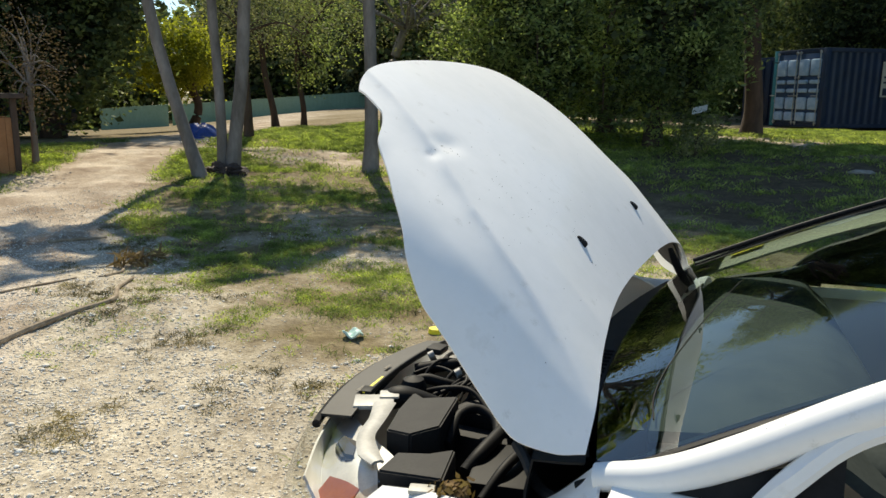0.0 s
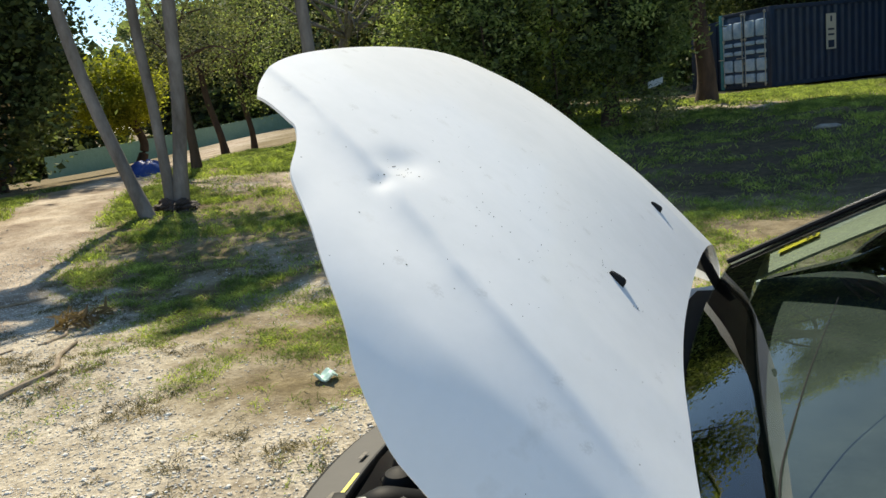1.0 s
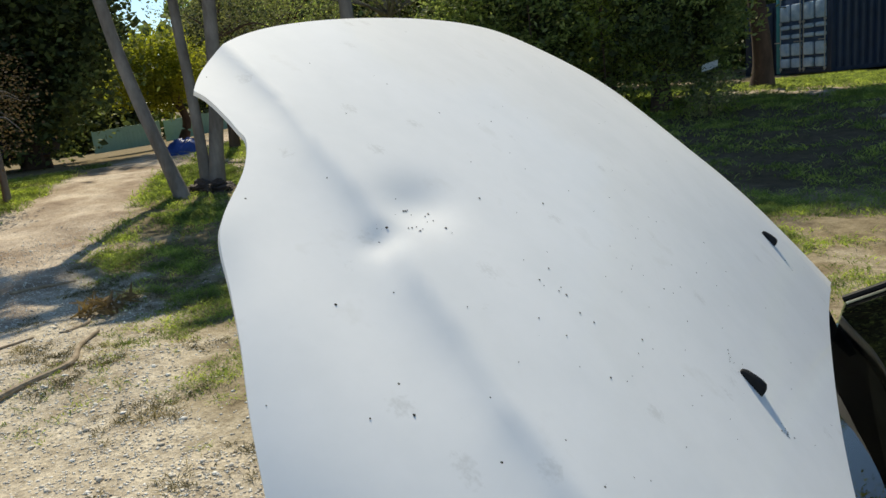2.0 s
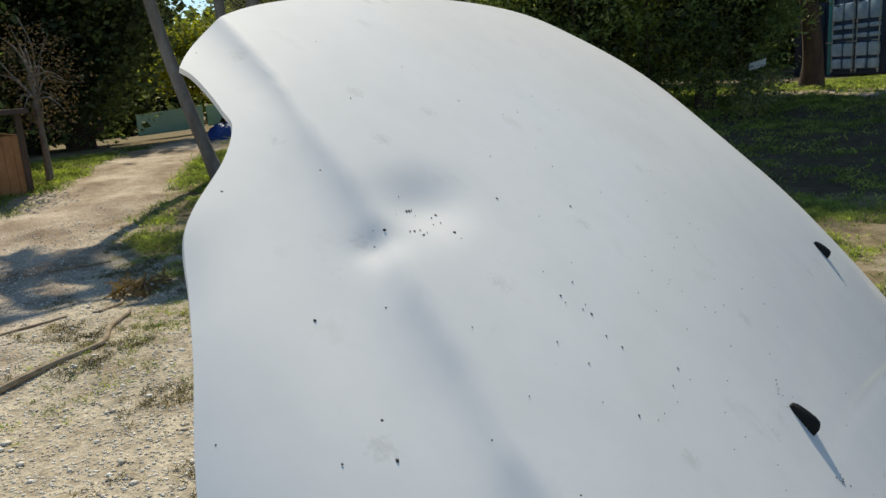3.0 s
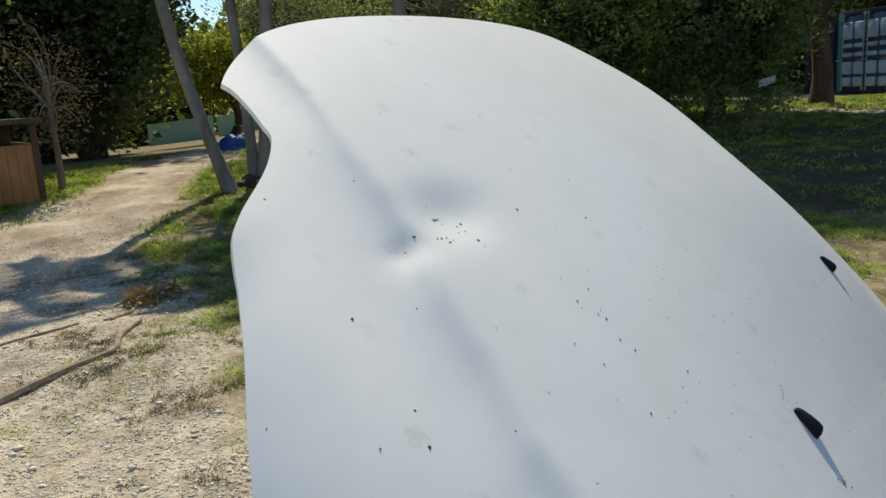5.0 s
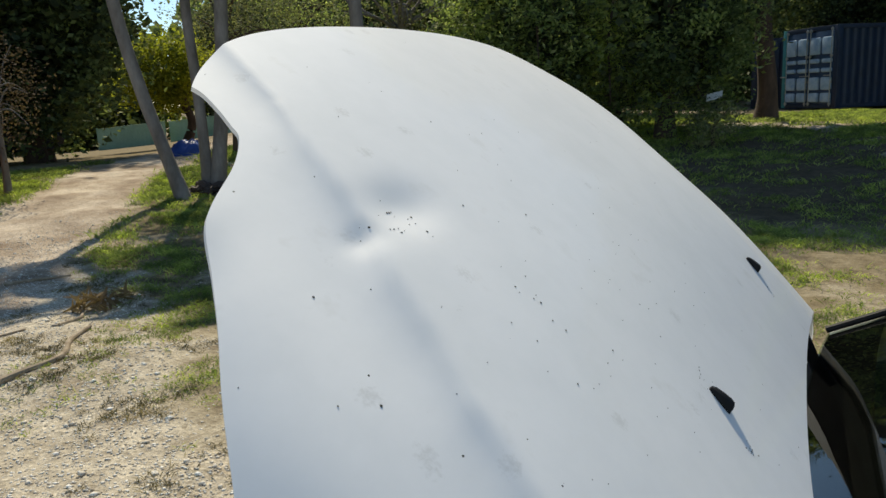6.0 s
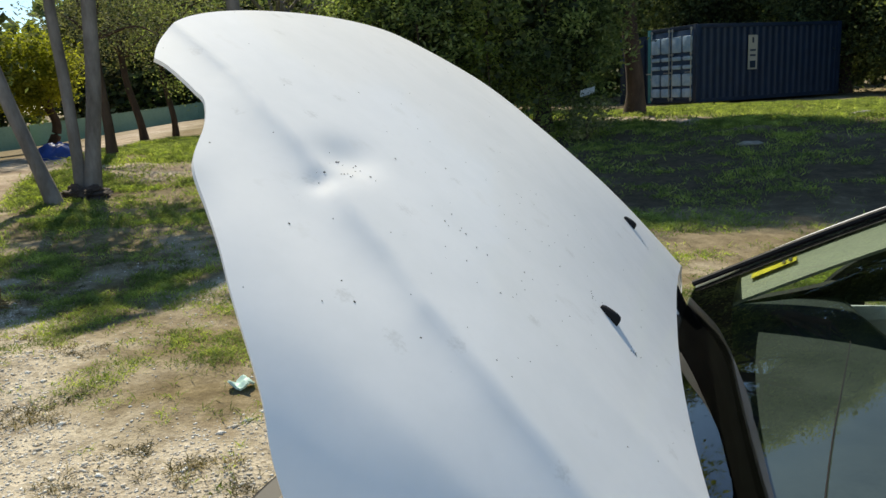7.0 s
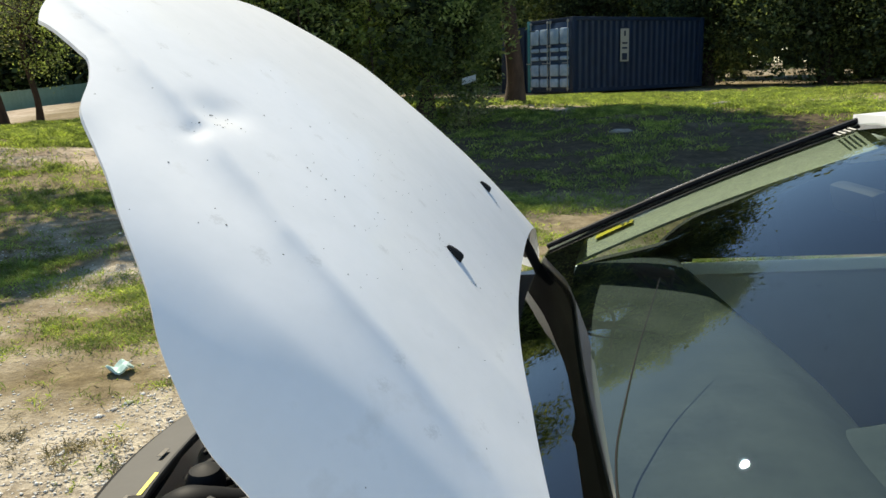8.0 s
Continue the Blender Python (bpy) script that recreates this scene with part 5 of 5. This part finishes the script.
for a0 in (0.17, W / 2 + 0.01):
    leaf_w = W / 2 - 0.19
    door = cbox("door", None, (a0, a0 + leaf_w), (0.045, 0.075), (0.13, H - 0.13), DOORBLUE, container, "blue ribbed container door with ribs paled for sunlight")
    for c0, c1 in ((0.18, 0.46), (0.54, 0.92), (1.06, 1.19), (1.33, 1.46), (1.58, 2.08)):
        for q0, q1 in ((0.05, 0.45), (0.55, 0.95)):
            # ribs coloured pale as if grazing sun caught them
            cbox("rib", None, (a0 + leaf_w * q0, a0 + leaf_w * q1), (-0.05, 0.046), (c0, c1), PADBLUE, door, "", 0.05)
    for q in (0.06, 0.94):
        p0 = CN + DL * (a0 + leaf_w * q) + DR * (-0.03)
        part("lock_bar", tube(bmesh.new(), [p0 + UP * 0.06, p0 + UP * (H - 0.06)], 0.017, 8), GALV, door, "galvanised lock bar")
        for c in (0.1, 0.75, 1.5, 2.25):
            cbox("bar_guide", None, (a0 + leaf_w * q - 0.045, a0 + leaf_w * q + 0.045), (-0.045, 0.0), (c, c + 0.07), GALV, door)
        cbox("handle", None, (a0 + leaf_w * q - 0.02, a0 + leaf_w * q + 0.26), (-0.06, -0.035), (0.95, 0.98), GALV, door)
    for k in range(3):
        cbox("placard", None, (a0 + 0.1, a0 + 0.35), (-0.012, -0.004), (0.62 + 0.06 * k, 0.65 + 0.06 * k), PALE, door, "", 0.0)
mark = cbox("wall_sign", None, (-0.006, 0.012), (2.05, 2.42), (0.95, 2.02), PALE, container, "pale panel with dark marks", 0.0)
for c0, c1, b0, b1 in ((1.78, 1.95, 2.2, 2.27), (1.52, 1.58, 2.12, 2.35), (1.36, 1.42, 2.12, 2.35), (1.0, 1.22, 2.12, 2.35)):
    cbox("sign_mark", None, (-0.012, -0.005), (b0, b1), (c0, c1), BLUE, mark, "", 0.0)

# second container standing behind the first
back = thing("shipping_container", "dark blue container standing behind in deep shade", "container", tuple(CN + DL * 4.4 + DR * 1.5))
cn0 = CN
CN = CN + DL * 2.9 + DR * 0.9 - UP * 0.1
cbox("body", None, (0, W), (0, LEN), (0, H), BLUE, back, "", 0.03)
for k in range(6):
    cbox("rib", None, (0.12 + k * 0.38, 0.32 + k * 0.38), (-0.03, 0.0), (0.15, H - 0.15), BLUE, back, "", 0.01)
CN = cn0

# board-clad shed by the track
shed = thing("shed", "orange-brown board shed with an open upper side", "shed", (-11.1, 6.6, 0.33))
sa, sb = np.array([-10.19, 7.34, 0.30]), np.array([-10.75, 6.05, 0.30])
sd = (sb - sa) / np.linalg.norm(sb - sa)
sn = np.array([sd[1], -sd[0], 0.0])
ang = math.atan2(sd[1], sd[0])
for k in range(16):
    part("board", boxed(sa + sd * (0.06 + 0.12 * k) + np.array([0, 0, 0.40]), (0.117, 0.022, 0.82), 0.003, ang), RUST, shed)
    part("board", boxed(sa + sn * (0.06 + 0.12 * k) + np.array([0, 0, 0.40]), (0.022, 0.117, 0.82), 0.003, ang), RUST, shed)
for p in (sa, sa + sd * 1.9, sa + sn * 1.9, sa + sd * 1.9 + sn * 1.9, sa + sd * 0.95):
    part("post", boxed(p + np.array([0, 0, 0.55]), (0.08, 0.08, 1.1), 0.006, ang), REDBARK, shed)
part("roof", boxed(sa + sd * 0.95 + sn * 0.95 + np.array([0, 0, 1.12]), (2.15, 2.15, 0.07), 0.01, ang), ROOFING, shed)
part("back_wall", boxed(sa + sd * 0.95 + sn * 1.85 + np.array([0, 0, 0.55]), (1.9, 0.04, 1.1), 0.0, ang), ROOFING, shed)

# parked car far behind the sapling
fx, fy = -21.0, 14.9
fz = float(rise(fx, fy)) - 0.1
far_car = thing("car", "dark blue car parked in deep shade", "car", (fx, fy, fz))
part("body", sheet(loft([[(fx - 1.9, fy + s, fz + 0.55) for s in (-0.8, 0, 0.8)], [(fx - 0.9, fy + s, fz + 0.80) for s in (-0.85, 0, 0.85)], [(fx - 0.4, fy + s, fz + 1.2) for s in (-0.65, 0, 0.65)], [(fx + 0.8, fy + s, fz + 1.2) for s in (-0.65, 0, 0.65)], [(fx + 1.4, fy + s, fz + 0.85) for s in (-0.85, 0, 0.85)], [(fx + 2.0, fy + s, fz + 0.5) for s in (-0.8, 0, 0.8)]], 8, 24), 0.4), BLUE, far_car)
for ox, oy in ((-1.2, -0.8), (1.2, -0.8), (-1.2, 0.8), (1.2, 0.8)):
    part("wheel", tube(bmesh.new(), [(fx + ox, fy + oy - 0.09, fz + 0.3), (fx + ox, fy + oy + 0.09, fz + 0.3)], 0.3, 20), RUBBER, far_car)

# blue tarpaulin heaped under the trees
tx, ty = -12.85, 14.0
g = []
for i, r_ in enumerate(np.linspace(0, 1, 22)):
    g.append([(tx + r_ * 0.50 * math.cos(a) * (1 + 0.15 * math.sin(3 * a)), ty + r_ * 0.40 * math.sin(a), float(rise(tx, ty)) - 0.03 + 0.30 * (1 - r_ ** 4) * (1 + 0.25 * math.sin(4 * a + 5 * r_) * r_) + (0.10 * noise.noise(Vector((3.2 * r_ * math.cos(a), 3.2 * r_ * math.sin(a), 1.3))) + 0.06 * abs(noise.noise(Vector((7 * r_ * math.cos(a), 7 * r_ * math.sin(a), 4.3))))) * (1.1 - r_)) for a in np.linspace(0, 2 * math.pi, 40)])
tarp = part("tarpaulin", sheet(g[::-1]), TARP)
tagged(tarp, "crumpled blue tarpaulin heap on the ground", "tarpaulin")


# ---- litter on the ground ----
def height(x, y):
    return float(rise(x, y)) + float((field(np.float64(x), np.float64(y), 0.35, 41) - 0.5) * 0.05 + (field(np.float64(x), np.float64(y), 1.3, 43) - 0.5) * 0.10) - 0.02


def lay(points, lift=0.008):
    return [(x, y, height(x, y) + lift) for x, y in points]


def stick(label, pts, r):
    ob = part("stick", tube(bmesh.new(), lay(pts, r * 0.6), [r, r * 0.9, r * 0.5], 8, 24), DEAD)
    return tagged(ob, label, "stick", "fallen sticks")


stick("pale dry stick on the track", [(-6.52, 4.88), (-6.42, 5.05), (-6.24, 5.33)], 0.018)
stick("long thin dry stick on the gravel", [(-5.28, 3.45), (-5.22, 3.75), (-5.15, 4.05)], 0.012)
stick("curved brown branch across the gravel", [(-4.25, 2.6), (-4.33, 2.96), (-4.36, 3.35), (-4.36, 3.69), (-4.62, 3.98), (-4.75, 4.25)], 0.024)
stick("short dry branch beside the palm husk", [(-5.0, 4.2), (-5.08, 4.45), (-5.3, 4.62)], 0.014)
stick("short grey stick lying in the grass", [(-4.9, 7.3), (-4.7, 7.5), (-4.45, 7.6)], 0.022)
husk_v, husk_f = [], []
for k in range(70):
    c = np.array([-5.18 + RNG.normal(0, 0.10), 4.68 + RNG.normal(0, 0.10), 0])
    c[2] = height(c[0], c[1]) + 0.02 + RNG.random() * 0.09
    a, b = RNG.normal(0, 1, 3) * (1, 1, 0.7), RNG.normal(0, 1, 3)
    a, b = a / np.linalg.norm(a) * 0.10, b / np.linalg.norm(b) * 0.018
    husk_v += [c - a, c + b, c + a, c - b]
    husk_f.append([4 * k + j for j in range(4)])
tagged(raw("palm_husk", husk_v, husk_f, LEAF_DRY, None, "", False), "torn brown palm husk lying on the ground", "palm husk")
zt = height(-2.48, 3.9)
rag = part("plastic_scrap", sheet([[(-2.48 + 0.055 * u + 0.01 * math.sin(5 * v), 3.9 + 0.05 * v, zt + 0.035 + 0.02 * math.sin(3 * u + 2 * v)) for u in np.linspace(-1, 1, 8)] for v in np.linspace(-1, 1, 8)], 0.012), CYAN)
tagged(rag, "crumpled pale cyan plastic scrap in the grass", "litter")
yel = part("plastic_scrap", tube(bmesh.new(), [(-2.02, 4.16, height(-2.02, 4.16)), (-2.02, 4.16, height(-2.02, 4.16) + 0.03)], [0.05, 0.045], 20), YELLOW)
tagged(yel, "small round yellow plastic scrap on the grass", "litter")
ws = part("sheet_scrap", sheet([[(-1.75 + 0.13 * u, 15.0 + 0.05 * v, 1.30 + 0.06 * v + 0.03 * u) for u in np.linspace(-1, 1, 5)] for v in np.linspace(-1, 1, 4)], 0.01), CHROME)
tagged(ws, "torn pale plastic caught in the shrub", "litter")


def stone(name, label, c, size, seed, material, group=""):
    bm = bmesh.new()
    bmesh.ops.create_icosphere(bm, subdivisions=2, radius=1)
    for v in bm.verts:
        v.co = Vector(c) + Vector([a * b for a, b in zip(v.co * (1 + 0.25 * noise.noise(v.co * 1.5 + Vector((seed, 0, 0)))), size)])
    return tagged(part(name, bm, material), label, "rock", group)


stone("rock", "pale flat rock in the far grass", (3.3, 17.2, float(rise(3.3, 17.2)) + 0.01), (0.26, 0.15, 0.08), 3, ROCK)
# low pale lump stands in for a sunlit patch of ground
stone("rock", "pale flat shape for a sunlit patch in the shade", (0.94, 13.7, float(rise(0.94, 13.7)) - 0.01), (0.2, 0.12, 0.05), 5, ROCK)
roots = bmesh.new()
bmesh.ops.create_icosphere(roots, subdivisions=5, radius=1)
for v in roots.verts:
    q = v.co.copy()
    k = 1 + 0.35 * noise.noise(q * 2.2) + 0.28 * noise.noise(q * 6.0) + 0.14 * noise.noise(q * 15.0)
    v.co = Vector((-8.06 + 0.36 * k * q.x, 9.20 + 0.28 * k * q.y, float(rise(-8.06, 9.2)) - 0.03 + 0.15 * k * q.z))
tagged(part("root_clump", roots, ROOFING), "dark rough clump of roots at the palm foot", "roots")

# pebbles on the bare ground
r = np.random.default_rng(3)
n = 330000
px, py = r.uniform(-8.5, 1.5, n), r.uniform(1.2, 9.5, n)
bare = 1 - grass_share(px, py)
nearness = np.clip(7.0 / (np.hypot(px, py) + 0.1), 0, 1.6) ** 1.5 / 2
keep = r.random(n) < bare ** 2 * nearness * step(8.5, 5.5, py) * (0.35 + field(px, py, 0.7, 77))
keep &= ~((px > -1.05) & (py > 0.8))
px, py = px[keep], py[keep]
pr = 0.003 + 0.008 * r.random(len(px)) ** 2.4 + 0.014 * (r.random(len(px)) > 0.992)
pz = rise(px, py) + (field(px, py, 0.35, 41) - 0.5) * 0.05 + (field(px, py, 1.3, 43) - 0.5) * 0.10 - 0.02
octa = np.array([(1, 0, 0), (0, 1, 0), (-1, 0, 0), (0, -1, 0), (0, 0, 0.45), (0, 0, -0.5)], float)
tri = np.array([(0, 1, 4), (1, 2, 4), (2, 3, 4), (3, 0, 4), (1, 0, 5), (2, 1, 5), (3, 2, 5), (0, 3, 5)])
turn = r.random(len(px)) * 6.28
ca, sa_ = np.cos(turn), np.sin(turn)
pv = octa[None] * (0.6 + 0.8 * r.random((len(px), 6, 1)))
pv = np.stack([pv[..., 0] * ca[:, None] - pv[..., 1] * sa_[:, None], pv[..., 0] * sa_[:, None] + pv[..., 1] * ca[:, None], pv[..., 2]], -1) * pr[:, None, None]
pv += np.stack([px, py, pz + pr * 0.25], -1)[:, None]
pf = (tri[None] + 6 * np.arange(len(px))[:, None, None]).reshape(-1, 3)
PEBBLE, pt, pb = nodes_of("pebble")
pt.links.new(ramp(pt, add(pt, "NewGeometry").outputs["Random Per Island"], [(0.0, (0.40, 0.34, 0.27)), (0.25, (0.68, 0.62, 0.53)), (1.0, (0.92, 0.89, 0.82))]), pb.inputs["Base Color"])
pb.inputs["Roughness"].default_value = 0.95
pb.inputs["Specular IOR Level"].default_value = 0.1
tagged(raw("pebbles", pv.reshape(-1, 3), pf, PEBBLE, None, "", False), "scattered pale limestone pebbles on bare ground", "pebbles", kind="stuff")

# grass and low weeds: tufts of short leaves, thick in places
r = np.random.default_rng(4)
n = 420000
cx, cy = r.uniform(-13, 10, n), r.uniform(1.8, 25, n)
cd = np.hypot(cx, cy)
keep = r.random(n) < np.maximum(grass_share(cx, cy), 0.10 * step(0.5, 0.7, field(cx, cy, 0.6, 88)) * (1 - track_share(cx, cy))) * (1 - 0.86 * soil_share(cx, cy)[1]) * np.clip(6.0 / (cd + 0.1), 0.15, 1.0) * (0.08 + 1.25 * step(0.36, 0.62, field(cx, cy, 0.55, 55)))
keep &= ~((cx > -1.1) & (cx < 3) & (cy < 2.6))
cx, cy, cd = cx[keep], cy[keep], cd[keep]
per = 11
grow = np.clip(cd / 7, 0.75, 2.4)
bx = np.repeat(cx, per) + r.normal(0, 1, len(cx) * per) * np.repeat(0.035 * grow, per)
by = np.repeat(cy, per) + r.normal(0, 1, len(cx) * per) * np.repeat(0.035 * grow, per)
grow = np.repeat(grow, per)
bz = rise(bx, by) + ((field(bx, by, 0.35, 41) - 0.5) * 0.05 + (field(bx, by, 1.3, 43) - 0.5) * 0.10) * step(40, 15, np.hypot(bx, by)) - 0.025
hgt = (0.016 + 0.034 * r.random(len(bx)) ** 1.6) * (0.6 + 0.9 * field(bx, by, 0.9, 66)) * grow
wid = (0.005 + 0.009 * r.random(len(bx)) ** 2) * grow
aa = r.random(len(bx)) * 6.283
lean = r.normal(0, 0.9, (len(bx), 2))
root = np.stack([bx, by, bz], -1)
sidev = np.stack([np.cos(aa), np.sin(aa), 0 * aa], -1) * wid[:, None]
midv = root + np.stack([lean[:, 0] * hgt * 0.5, lean[:, 1] * hgt * 0.5, hgt * 0.62], -1)
tipv = root + np.stack([lean[:, 0] * hgt * 1.2, lean[:, 1] * hgt * 1.2, hgt * 0.9], -1)
bv = np.stack([root - 0.25 * sidev, midv + sidev * 0.5, tipv, midv - sidev * 0.5], 1).reshape(-1, 3)
tagged(raw("grass", bv, np.arange(len(bv)).reshape(-1, 4), GRASS, None, "", False), "patchy green grass and low weeds", "grass", kind="stuff")

# brown dried weeds tufted over the bare gravel
DRYWEED = leafy("dry_weed_blades", (0.085, 0.070, 0.035), (0.19, 0.16, 0.085), (0.30, 0.26, 0.15), 0.8, 0.2, 3.0)
r = np.random.default_rng(14)
n = 26000
wx, wy = r.uniform(-7.5, -0.6, n), r.uniform(0.9, 6.5, n)
keep = r.random(n) < (1 - track_share(wx, wy)) * step(0.50, 0.72, field(wx, wy, 0.42, 96)) * np.clip(1.1 - 0.6 * grass_share(wx, wy), 0, 1) * 0.42
keep &= ~((wx > -1.15) & (wy > 0.7))
wx, wy = wx[keep], wy[keep]
per = 16
span = np.repeat(0.012 + 0.026 * r.random(len(wx)) ** 2, per)
bx, by = np.repeat(wx, per) + r.normal(0, 1, len(wx) * per) * span, np.repeat(wy, per) + r.normal(0, 1, len(wx) * per) * span
bz = rise(bx, by) + (field(bx, by, 0.35, 41) - 0.5) * 0.05 + (field(bx, by, 1.3, 43) - 0.5) * 0.10 - 0.022
hgt = 0.010 + 0.022 * r.random(len(bx)) ** 1.5
lean = r.normal(0, 1.1, (len(bx), 2))
aa = r.random(len(bx)) * 6.283
root = np.stack([bx, by, bz], -1)
sidev = np.stack([np.cos(aa), np.sin(aa), 0 * aa], -1) * 0.0055
midv = root + np.stack([lean[:, 0] * hgt * 0.5, lean[:, 1] * hgt * 0.5, hgt * 0.65], -1)
tipv = root + np.stack([lean[:, 0] * hgt * 1.2, lean[:, 1] * hgt * 1.2, hgt * 0.9], -1)
bv = np.stack([root - 0.3 * sidev, midv + sidev * 0.5, tipv, midv - sidev * 0.5], 1).reshape(-1, 3)
tagged(raw("dry_weeds", bv, np.arange(len(bv)).reshape(-1, 4), DRYWEED, None, "", False), "brown dried weeds tufted over bare gravel", "weeds", kind="stuff")
